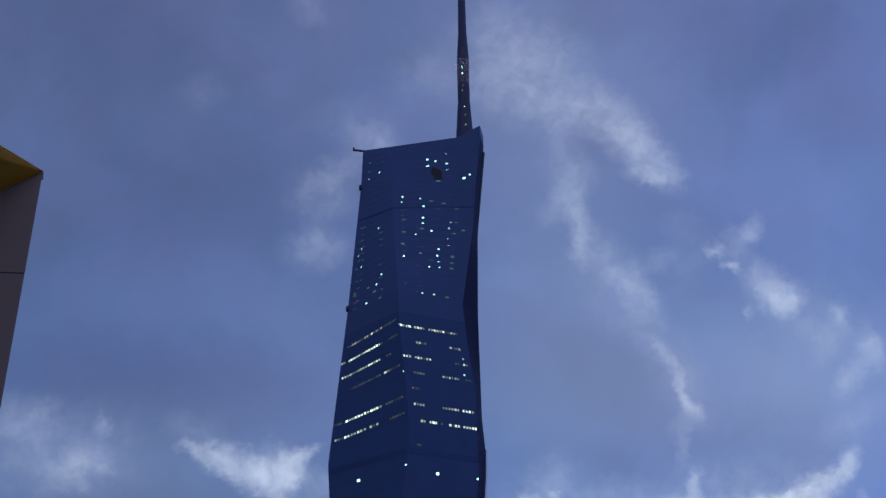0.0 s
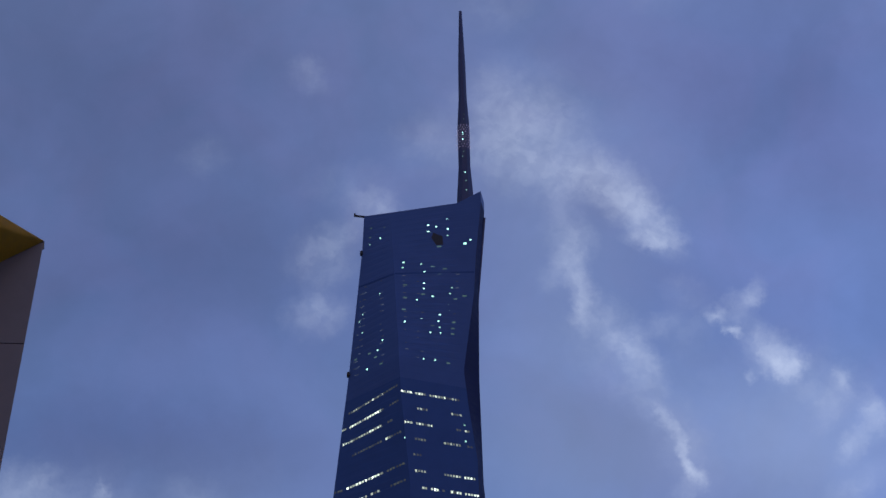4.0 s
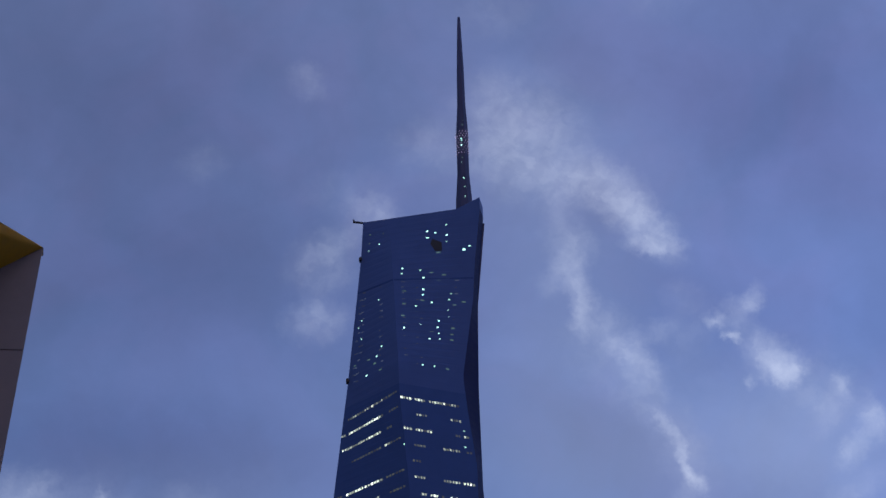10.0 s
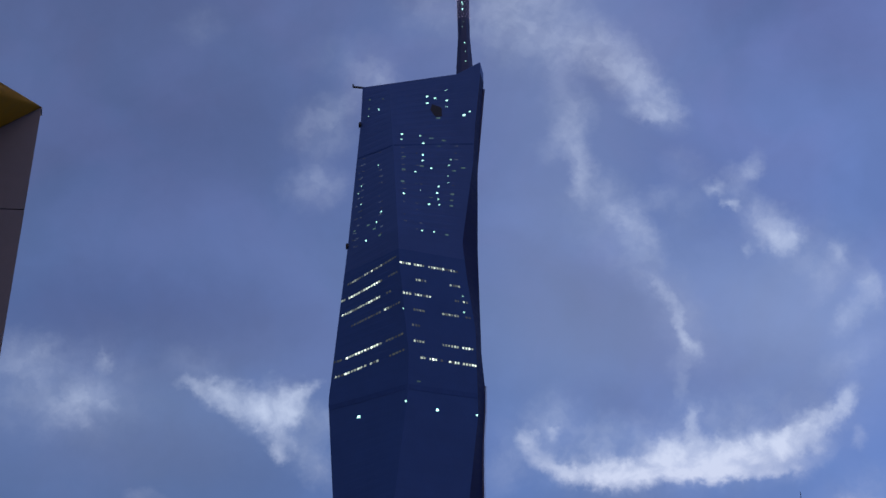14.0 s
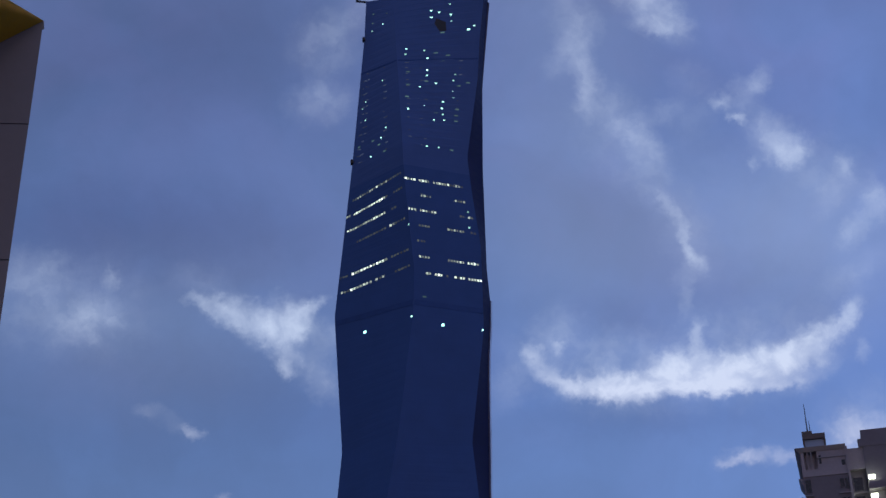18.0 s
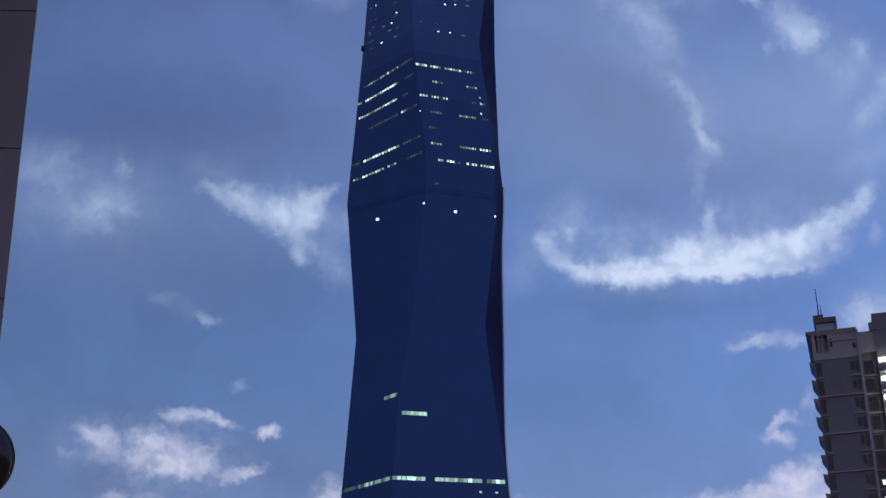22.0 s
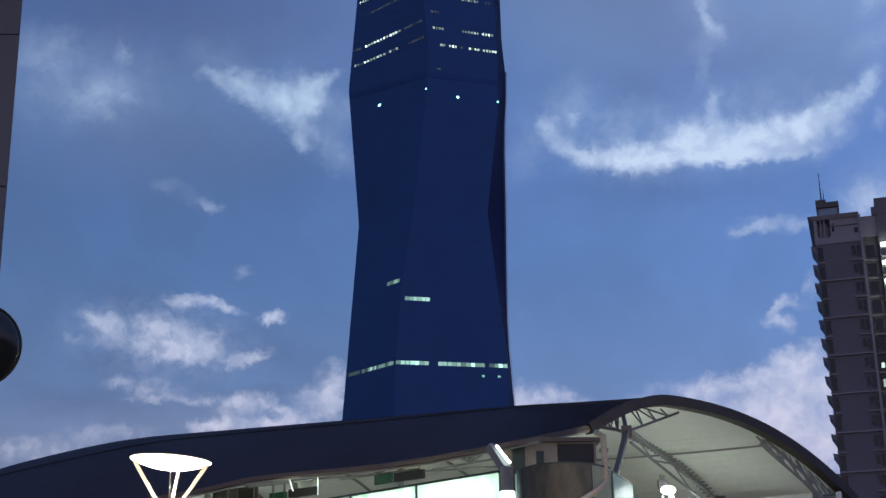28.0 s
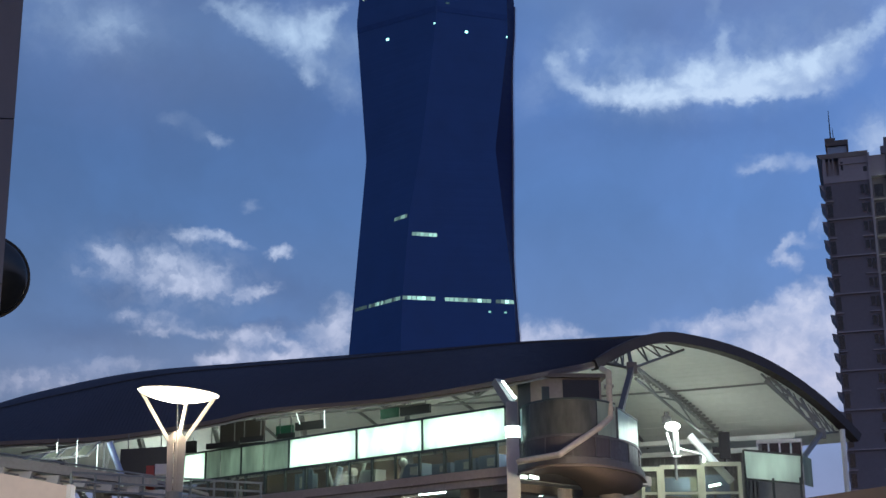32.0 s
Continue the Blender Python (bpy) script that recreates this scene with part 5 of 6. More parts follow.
hung_board("exit_sign", (3.74, 58.6), (3.05, 57.9), 8.87, 9.26, M_GREEN, "green hanging sign under the station roof", 10.2)
hung_board("hanging_sign", (2.95, 57.8), (1.72, 56.8), 8.86, 9.22, M_BLACK, "black hanging direction sign", 10.2)
hung_board("exit_sign", (8.0, 62.3), (7.34, 61.7), 8.66, 9.10, M_GREEN, "green hanging sign under the station roof", 10.4)
hung_board("hanging_sign", (7.23, 61.6), (6.06, 60.6), 8.80, 9.16, M_BLACK, "black hanging direction sign", 10.4)
hung_board("hanging_board", (10.25, 64.6), (8.5, 63.0), 8.35, 9.55, M_UMBER, "large dark hanging board", 10.4)
hung_board("hanging_board", (14.15, 63.0), (12.32, 61.8), 6.95, 8.1, M_UMBER, "large dark hanging board", 8.75)
hung_board("hanging_sign", (10.8, 64.2), (9.5, 63.0), 8.30, 8.55, M_BLACK, "narrow black sign under the large board", 10.4)
hung_board("hanging_sign", (9.45, 62.9), (8.5, 62.1), 8.42, 8.68, M_BLACK, "narrow black sign under the large board", 10.68)
hung_board("hanging_sign", (7.95, 62.2), (7.3, 61.6), 8.52, 8.74, M_BLACK, "narrow black sign under the green one", 10.3)
hung_board("hanging_board", (12.1, 65.2), (11.2, 64.6), 8.2, 8.75, M_BLACK, "small dark hanging board", 8.95)

# tube lamps that wash the soffit, with the light that they give
for turn, dist, z, energy in ((-6.2, 61, 8.3, 50), (-9.3, 66, 8.0, 40), (-12.4, 67, 7.9, 8), (-2.2, 58.5, 8.7, 230), (1.5, 60, 8.7, 230), (5.5, 63, 8.7, 230), (9.5, 66.5, 8.5, 270), (14.0, 70, 8.2, 270), (17.2, 77, 7.9, 270), (12.5, 80, 7.9, 90)):
    p = S(turn, dist, z)
    t = thing("tube_light", p, "glowing fluorescent uplight on a short pole", "light")
    bm = bmesh.new()
    tube(bm, (-0.1, -0.12, -0.9), (0.12, -0.12, 0.05), 0.05, n=8)
    part("tube", bm, M_TUBE, t)
    bm = bmesh.new()
    box(bm, (-0.16, -0.06, -1.0), (0.16, 0.06, -0.04))
    part("housing", bm, M_STEEL, t)
    bm = bmesh.new()
    tube(bm, (0, 0, -(z - 5.98) - 0.3), (0, 0, -0.12), 0.06, n=8)
    part("pole", bm, M_STEEL, t)
    la = new("uplight", bpy.data.lights.new("uplight", "AREA"))
    la.data.shape, la.data.size, la.data.size_y, la.data.energy, la.data.color = "RECTANGLE", 1.2, 0.3, energy, (0.95, 1.0, 0.90)
    la.matrix_world = look(p + Vector((0, 0, 0.12)), p + Vector((0, 0.001, 3)))


# bare tubes on the hangers, with their light
for a, b, power in ((S(16.6, 60, 7.95), S(16.59, 60, 7.5), 30), (S(15.84, 60, 8.05), S(15.83, 60, 6.95), 34), (S(15.05, 60, 7.9), S(15.04, 60, 6.85), 34), (S(7.22, 60, 9.45), S(7.03, 60, 8.85), 18), (S(6.04, 59.4, 9.5), S(6.03, 59.4, 8.6), 14)):
    t = thing("hanging_tube", b, "bare glowing fluorescent tube hung under the roof", "light", "hanging tubes")
    bm = bmesh.new()
    tube(bm, a - b, Vector(), 0.014, n=8)
    part("tube", bm, M_SLIM, t)
    bm = bmesh.new()
    tube(bm, a - b, a - b + Vector((0, 0.1, 0.12)), 0.02, n=6)
    part("hanger", bm, M_STEEL, t)
    la = new("tube_lamp", bpy.data.lights.new("tube_lamp", "POINT"))
    la.data.energy, la.data.color, la.data.shadow_soft_size = power, (0.95, 1.0, 0.88), 0.3
    la.location = a.lerp(b, 0.5) + Vector((0, -0.35, 0))


# curved balcony bay at the end of the platform
def balcony():
    plan = [(-1.95, 51.0), (-2.25, 49.7), (-3.0, 48.8), (-3.85, 48.5), (-4.75, 48.7), (-5.5, 49.4), (-6.15, 50.5), (-6.65, 52.0), (-6.85, 54.5)]
    heart = S(-4.0, 54.0, 0)
    t = thing("curved_balcony", S(-4, 50, 5.2), "curved balcony bay with smoked glass balustrade and deep rounded soffit", "balcony")
    o = t.location

    def edge(u, inward, z):
        q = smooth_row([(*r, 0.0) for r in plan], u)
        p = S(q[0], q[1], z)
        d = heart - p
        d.z = 0
        return p + d.normalized() * inward

    def band(name, in0, in1, z0, z1, mat, label="", u0=0.0, u1=8.0, k=32):
        bm = bmesh.new()
        rings = [[bm.verts.new(edge(u0 + (u1 - u0) * i / k, d, z)) for d, z in ((in0, z0), (in1, z0), (in1, z1), (in0, z1))] for i in range(k + 1)]
        for a, b in zip(rings, rings[1:]):
            for j in range(4):
                bm.faces.new((a[j], a[(j + 1) % 4], b[(j + 1) % 4], b[j]))
        bm.faces.new(rings[0])
        bm.faces.new(rings[-1])
        return part(name, shift(bm, o), mat, t, label)
    for u0, u1, mat, lab in ((0.35, 0.6, M_FROST, "lit frosted strip"), (0.64, 1.25, M_OLIVE, "smoked glass pane"), (1.27, 4.5, M_OLIVE, "smoked glass pane"), (4.54, 5.6, M_FROSTDIM, "pale green pane")):
        band("balustrade_pane", 0.0, 0.02, 6.74, 7.93, mat, lab, u0, u1, 30)
    band("handrail", -0.03, 0.05, 7.93, 8.0, M_FRAME, "", 0.6, 5.6)
    band("lower_band", 0.0, 0.06, 5.98, 6.66, M_DARKPANEL, "dark lower panelling")
    band("mid_rail", -0.04, 0.06, 6.66, 6.74, M_DARKSTEEL)
    for u in (0.7, 2.0, 3.3, 4.4, 5.2, 6.4, 7.4):
        band("post", -0.035, 0.0, 5.98, 6.66, M_DARKSTEEL, "", u - 0.03, u + 0.03, 1)
    band("drip_edge", -0.2, 0.0, 5.60, 5.67, M_TAUPE)
    band("slab_edge", -0.14, 3.0, 5.70, 5.94, M_DARKSTEEL, "rounded slab edge")
    bm = bmesh.new()
    prof = ((-0.08, 0.0), (0.02, 0.30), (0.35, 0.52), (1.2, 0.62), (3.2, 0.66))

    def depth(u):
        f = min(max((u - 2.2) / 3.6, 0.0), 1.0)
        return 0.12 + 0.88 * f * f * (3 - 2 * f)
    rings = [[bm.verts.new(edge(8.0 * i / 32, d, 5.70 - h * depth(8.0 * i / 32))) for d, h in prof] for i in range(33)]
    for a, b in zip(rings, rings[1:]):
        for j in range(4):
            bm.faces.new((a[j], a[j + 1], b[j + 1], b[j]))
    for f in bm.faces:
        f.smooth = True
    part("soffit", shift(bm, o), M_TAUPE, t, "rounded brown soffit")
    for tr, dist, r, mat in ((-3.75, 51.2, 0.27, M_CONC), (-5.6, 53.5, 0.45, M_CONC)):
        bm = bmesh.new()
        tube(bm, S(tr, dist, -ZT), S(tr, dist, 5.1), r, n=18)
        part("column", shift(bm, o), mat, t)


balcony()


# kiosk behind the balcony
def kiosk():
    t = thing("kiosk", S(-3.6, 55, 5.98), "beige platform kiosk with dark green glass doors", "kiosk")
    o = t.location
    X = (S(-5.4, 55.2, 0) - S(-1.9, 54.6, 0)).normalized()
    Y = Vector((-X.y, X.x, 0))
    a = S(-1.9, 54.6, 0)

    def add(name, x0, x1, y0, y1, z0, z1, mat, label=""):
        bm = bmesh.new()
        ps = [a + X * x0 + Y * y0, a + X * x1 + Y * y0, a + X * x1 + Y * y1, a + X * x0 + Y * y1]
        solid(bm, [p - Vector((0, 0, p.z)) + Vector((0, 0, z0 + ZT)) for p in ps], (0, 0, z1 - z0))
        part(name, shift(bm, o), mat, t, label)
    add("wall", 0.0, 3.4, 0.1, 2.4, 5.98, 9.85, M_SAND)
    add("door", 0.05, 0.55, 0.03, 0.1, 6.0, 9.7, M_FRAME, "dark green glass door")
    add("door", 1.0, 1.3, 0.03, 0.1, 6.0, 9.5, M_FRAME, "dark green glass door")
    add("opening", 1.85, 3.3, 0.03, 0.1, 6.0, 9.78, M_BLACK, "dark open counter")
    add("roof", -0.2, 3.6, -0.15, 2.6, 9.85, 10.0, M_BROWN)


kiosk()


# lit side panel, rain pipe, floodlight and the glazed boxes at the open end
def end_of_platform():
    t = thing("side_screen", S(-5.96, 51, 6.0), "angled frosted glass side screen glowing softly", "glass screen")
    bm = bmesh.new()
    p = [S(-5.96, 51, 6.83), S(-6.76, 54, 6.78), S(-6.76, 54, 7.92), S(-5.96, 51, 7.98)]
    solid(bm, p, (0.03, 0.0, 0))
    part("pane", shift(bm, t.location), M_FROST, t)
    bm = bmesh.new()
    for a, b in zip(p, p[1:] + p[:1]):
        beam(bm, a, b, 0.07, 0.07)
    beam(bm, S(-5.96, 51, 5.7), p[0], 0.08, 0.08)
    beam(bm, S(-6.76, 54, 5.7), p[1], 0.08, 0.08)
    part("frame", shift(bm, t.location), M_FRAME, t)
    t = thing("rain_pipe", S(-1.88, 49, 5.91), "pale rain pipe bent down round the balcony", "pipe")
    pts = [S(-5.42, 50.5, 9.35), S(-5.70, 50.0, 9.1), S(-5.69, 49.6, 7.42), S(-5.26, 48.9, 7.0), S(-3.57, 47.9, 5.95), S(-1.88, 48.9, 5.85)]
    bm = bmesh.new()
    for a, b in zip(pts, pts[1:]):
        tube(bm, a, b, 0.11, n=12)
    for q in pts[1:-1]:
        bmesh.ops.create_icosphere(bm, subdivisions=2, radius=0.118, matrix=Matrix.Translation(q))
    part("pipe", shift(bm, t.location), M_CONC, t)
    bm = bmesh.new()
    for f in (0.3, 0.8):
        q = pts[1].lerp(pts[2], f)
        box(bm, (-0.16, -0.05, -0.05), (0.16, 0.3, 0.05), Matrix.Translation(q))
    part("bracket", shift(bm, t.location), M_STEEL, t)
    # floodlight
    q = S(-8.18, 57, 8.09)
    t = thing("floodlight", Vector((q.x, q.y, 5.98 + ZT)), "blazing white floodlight on a pole", "floodlight")
    o = t.location
    bm = bmesh.new()
    bmesh.ops.create_uvsphere(bm, u_segments=16, v_segments=8, radius=0.24, matrix=Matrix.Translation(q - o) @ Matrix.Diagonal((1.25, 0.6, 0.75, 1)))
    part("lens", bm, M_FLOOD, t)
    bm = bmesh.new()
    tube(bm, (0.1, 0.35, 0), (0.1, 0.35, q.z - o.z + 0.1), 0.06, n=10)
    part("pole", bm, M_STEEL, t)
    bm = bmesh.new()
    box(bm, (-0.38, 0.05, q.z - o.z + 0.12), (-0.02, 0.3, q.z - o.z + 0.42))
    box(bm, (-0.28, 0.1, q.z - o.z + 0.4), (-0.1, 0.25, q.z - o.z + 0.62))
    part("bracket", bm, M_BLACK, t)
    for a, b, r in ((S(-7.93, 56.9, 7.85), S(-8.12, 56.9, 7.0), 0.055), (S(-8.34, 56.9, 7.85), S(-8.34, 56.9, 7.0), 0.06), (S(-8.34, 56.9, 7.2), S(-9.24, 57.0, 6.93), 0.035), (S(-8.15, 56.9, 6.86), S(-8.45, 56.9, 6.86), 0.045)):
        bm = bmesh.new()
        tube(bm, a - o, b - o, r, n=10)
        part("arm", bm, M_WHITESTEEL, t, "white arm in full light")
    la = new("flood_lamp", bpy.data.lights.new("flood_lamp", "POINT"))
    la.data.energy, la.data.color, la.data.shadow_soft_size = 340, (0.95, 1.0, 0.92), 0.25
    la.location = q + Vector((0.25, -0.9, -0.35))
    # bright raking column
    t = thing("raking_column", S(-10.6, 56.5, 5.98), "white raking steel column lit from beside", "column")
    bm = bmesh.new()
    tube(bm, S(-8.85, 58.5, 7.9), S(-10.4, 58.5, 5.95), 0.16, n=16)
    part("shaft", shift(bm, t.location), M_WHITESTEEL, t)
    # window wall with pale frames
    a, b = S(-7.3, 57.4, 0), S(-10.85, 58.2, 0)
    X = (b - a)
    t = thing("window_wall", Vector((a.x, a.y, 4.0 + ZT)), "low window wall in pale green frames at the platform's end", "window wall")
    o = t.location
    Y = Vector((-X.y, X.x, 0)).normalized()

    def add(name, f0, f1, z0, z1, y0, y1, mat):
        bm = bmesh.new()
        solid(bm, [a + X * f0 + Y * y0 + Vector((0, 0, z0)), a + X * f1 + Y * y0 + Vector((0, 0, z0)), a + X * f1 + Y * y0 + Vector((0, 0, z1)), a + X * f0 + Y * y0 + Vector((0, 0, z1))], Y * (y1 - y0))
        part(name, shift(bm, o), mat, t)
    slope = 0.24
    for f0, f1 in ((-0.13, 0.07), (0.09, 0.52), (0.54, 0.97)):
        z = 6.36 + slope * (f0 + f1) / 2
        add("pane", f0 + 0.03, f1 - 0.02, 4.6, z, 0.0, 0.03, M_CLEAR)
        add("frame", f0 - 0.01, f1 + 0.01, z, z + 0.17, -0.08, 0.1, M_FRAMEPALE)
        add("frame", f0 - 0.01, f0 + 0.03, 3.9, z, -0.08, 0.1, M_FRAMEPALE)
        add("frame", f1 - 0.03, f1 + 0.01, 3.9, z, -0.08, 0.1, M_FRAMEPALE)
        add("frame", f0 + 0.03, f1 - 0.03, 5.42, 5.52, -0.06, 0.08, M_FRAMEPALE)
        # blue-grey sheet added behind the pane for its pale, reflective interior
        add("backing_sheet", f0 + 0.05, f1 - 0.04, 4.7, z - 0.2, 1.25, 1.29, M_BLUEGREY)
    add("back_panel", -0.13, 1.0, 3.9, 6.3, 1.6, 1.7, M_FRAMEPALE)
    add("base", 0.0, 1.0, 3.2, 3.9, -0.1, 0.3, M_CONC)
    t = thing("tube_light", a + X * 0.62 + Vector((0, 0, 5.75)), "glowing short tube lamp behind the window wall", "light")
    bm = bmesh.new()
    beam(bm, Vector((0, 0.12, 0)), Vector((0.48, 0.2, 0.1)), 0.1, 0.1)
    part("tube", bm, M_TUBE, t)
    bm = bmesh.new()
    beam(bm, Vector((0, 0.2, -0.03)), Vector((0.48, 0.28, 0.07)), 0.08, 0.2)
    beam(bm, Vector((0.24, 0.2, -2.1)), Vector((0.24, 0.2, 0.0)), 0.1, 0.1)
    part("housing", bm, M_STEEL, t)
    la = new("window_lamp", bpy.data.lights.new("window_lamp", "POINT"))
    la.data.energy, la.data.color, la.data.shadow_soft_size = 20, (0.9, 1.0, 0.95), 0.4
    la.location = a + X * 0.45 + Y * 0.9 + Vector((0, 0, 6.0 + ZT - a.z))
    # green glass screen on the far side
    t = thing("glass_screen", S(-10.92, 60, 5.9), "pale green glass screen with a dark frame", "glass screen")
    o = t.location
    p = [S(-10.95, 60, 6.21), S(-13.10, 60, 5.92), S(-13.16, 60, 7.10), S(-10.92, 60, 7.41)]
    bm = bmesh.new()
    solid(bm, p, (0, 0.03, 0))
    part("pane", shift(bm, o), M_FROST, t)
    bm = bmesh.new()
    for i, j in zip(p, p[1:] + p[:1]):
        beam(bm, i, j, 0.08, 0.08)
    part("frame", shift(bm, o), M_FRAME, t)
    bm = bmesh.new()
    solid(bm, [S(-13.2, 60.2, 5.9), S(-13.5, 61.0, 5.87), S(-13.5, 61.0, 7.05), S(-13.2, 60.2, 7.1)], (0.03, 0, 0))
    part("return_pane", shift(bm, o), M_FROSTDIM, t)
    bm = bmesh.new()
    for tr in (-11.0, -12.0, -13.05):
        beam(bm, S(tr, 60, 4.9), S(tr, 60, 6.2), 0.09, 0.09)
    part("posts", shift(bm, o), M_FRAME, t)
    # area lamp added behind the pane, without a fixture, to brighten it
    la = new("screen_light", bpy.data.lights.new("screen_light", "AREA"))
    la.data.shape, la.data.size, la.data.size_y, la.data.energy, la.data.color = "RECTANGLE", 2.0, 0.8, 15, (0.95, 1.0, 0.92)
    la.matrix_world = look(S(-12.05, 61.2, 6.7), S(-12.0, 58, 6.7))
    # control cabin with four windows
    t = thing("control_cabin", S(-12.3, 64.5, 5.98), "small platform cabin with four dark windows in white frames", "cabin")
    o = t.location
    a2, b2 = S(-11.47, 64, 0), S(-13.19, 64, 0)
    X2 = b2 - a2
    Y2 = Vector((-X2.y, X2.x, 0)).normalized()

    def put(name, f0, f1, z0, z1, y0, y1, mat):
        bm = bmesh.new()
        solid(bm, [a2 + X2 * f0 + Y2 * y0 + Vector((0, 0, z0)), a2 + X2 * f1 + Y2 * y0 + Vector((0, 0, z0)), a2 + X2 * f1 + Y2 * y0 + Vector((0, 0, z1)), a2 + X2 * f0 + Y2 * y0 + Vector((0, 0, z1))], Y2 * (y1 - y0))
        part(name, shift(bm, o), mat, t)
    put("body", 0.0, 1.0, 5.5, 8.3, 0.06, 1.5, M_STEEL)
    for k in range(4):
        put("window", 0.03 + k * 0.25 + (0.0 if k else 0.08), 0.24 + k * 0.25, 6.6, 8.15, 0.0, 0.06, M_DARKGLASS)
        put("frame", k * 0.25 - 0.01, k * 0.25 + 0.03, 6.5, 8.3, -0.04, 0.06, M_WHITESTEEL)
    put("frame", 0.0, 1.02, 8.16, 8.32, -0.05, 0.06, M_WHITESTEEL)
    put("frame", 0.99, 1.02, 6.5, 8.3, -0.05, 0.06, M_WHITESTEEL)
    # signal head
    q = S(-10.2, 60, 7.4)
    t = thing("signal", Vector((q.x, q.y, 5.98 + ZT)), "black signal head on a thin pole", "signal")
    bm = bmesh.new()
    box(bm, (-0.22, -0.12, 1.1), (0.22, 0.12, 2.2))
    box(bm, (-0.5, -0.08, 1.35), (-0.22, 0.08, 1.6))
    part("head", bm, M_BLACK, t)
    bm = bmesh.new()
    tube(bm, (0, 0.05, 0), (0, 0.05, 1.2), 0.05, n=8)
    part("pole", bm, M_BLACK, t)
    # post, far wall, floor of the far platform and the parapet in front
    t = thing("steel_post", S(-14.8, 66, -ZT), "white steel post at the roof's far corner", "post")
    bm = bmesh.new()
    tube(bm, (0, 0, 0), (0, 0, 8.9 + ZT), 0.12, n=10)
    part("shaft", bm, M_WHITESTEEL, t)
    t = thing("platform_wall", S(-8.5, 70, 5.5), "dim ribbed metal wall along the far platform", "wall")
    o = t.location
    bm = bmesh.new()
    a3, b3 = S(-4.0, 70.5, 0), S(-12.9, 68.5, 0)
    X3 = b3 - a3
    for k in range(60):
        f0, f1 = k / 60, (k + 0.7) / 60
        solid(bm, [a3 + X3 * f0 + Vector((0, 0, 5.0)), a3 + X3 * f1 + Vector((0, 0, 5.0)), a3 + X3 * f1 + Vector((0, 0, 8.3)), a3 + X3 * f0 + Vector((0, 0, 8.3))], (0, 0.12, 0))
    tagged(part("ribs", shift(bm, o), M_STEEL, t), kind="stuff")
    for z in (8.45, 9.0):
        bm = bmesh.new()
        beam(bm, a3 + Vector((0, -0.3, z)), b3 + Vector((0, -0.3, z)), 0.2, 0.22)
        part("rail", shift(bm, o), M_WHITESTEEL, t)
    bm = bmesh.new()
    solid(bm, [a3 + Vector((0, 0.15, 4.9)), b3 + Vector((0, 0.15, 4.9)), b3 + Vector((0, 0.15, 8.4)), a3 + Vector((0, 0.15, 8.4))], (0, 0.2, 0))
    part("sheet", shift(bm, o), M_STEEL, t)
    bm = bmesh.new()
    solid(bm, [S(-4.5, 56.5, 5.3), S(-10.9, 60.0, 5.0), S(-13.6, 72, 5.5), S(-2.0, 74, 5.6)], (0, 0, 0.3))
    tagged(part("far_platform", bm, M_CONC), "concrete floor of the far platform", "platform", kind="structure")
    t = thing("parapet", S(-11, 52, -ZT), "brown concrete parapet beam along the street side", "parapet")
    o = t.location
    bm = bmesh.new()
    solid(bm, [S(-11.6, 50.0, 4.30), S(-19.5, 50.0, 5.05), S(-19.5, 50.0, 4.7), S(-11.6, 50.0, 3.95)], (0, 0.4, 0))
    part("coping", shift(bm, o), M_BROWN, t)
    bm = bmesh.new()
    solid(bm, [S(-11.6, 50.1, -ZT), S(-19.5, 50.1, -ZT), S(-19.5, 50.1, 4.7), S(-11.6, 50.1, 4.1)], (0, 0.3, 0))
    part("wall", shift(bm, o), M_BROWN, t)


end_of_platform()


# round lamp on a post in front of the balcony's end, and tubes under the deck
def globe_lamp():
    p = S(-6.62, 42.0, 3.62)
    t = thing("globe_lamp", Vector((p.x, p.y, 0)), "warm glowing round lamp on a slim grey post", "street lamp")
    bm = bmesh.new()
    bmesh.ops.create_uvsphere(bm, u_segments=20, v_segments=10, radius=0.34, matrix=Matrix.Translation((0, 0, p.z)) @ Matrix.Diagonal((1.5, 1.5, 0.5, 1)))
    part("globe", bm, M_WARM, t, "glowing warm globe")
    bm = bmesh.new()
    tube(bm, (0, 0, 0), (0, 0, p.z - 0.15), 0.08, 0.06, 12)
    part("post", bm, M_STEEL, t)
    la = new("globe_light", bpy.data.lights.new("globe_light", "POINT"))
    la.data.energy, la.data.color, la.data.shadow_soft_size = 1600, (1.0, 0.76, 0.54), 0.3
    la.location = p + Vector((0, 0, 0.55))


globe_lamp()
for x, y in ((1.0, 4.1), (5.0, 1.2), (5.0, 9.0), (1.2, 16.0)):
    p = on_screen(x, y, 5.5)
    t = thing("ceiling_tube", p, "glowing fluorescent ceiling tube under the deck", "light")
    bm = bmesh.new()
    beam(bm, (0, 0, 0), SCREEN_D * 1.3, 0.2, 0.08)
    part("tube", bm, M_TUBE, t)
    bm = bmesh.new()
    beam(bm, Vector((0, 0, 0.07)), SCREEN_D * 1.3 + Vector((0, 0, 0.07)), 0.26, 0.06)
    part("housing", bm, M_STEEL, t)
    la = new("deck_lamp", bpy.data.lights.new("deck_lamp", "AREA"))
    la.data.shape, la.data.size, la.data.size_y, la.data.energy, la.data.color = "RECTANGLE", 1.3, 0.2, 60, (0.9, 1.0, 0.95)
    la.matrix_world = look(p + SCREEN_D * 0.65 - Vector((0, 0, 0.08)), p + SCREEN_D * 0.65 - Vector((0, 0.001, 3)))


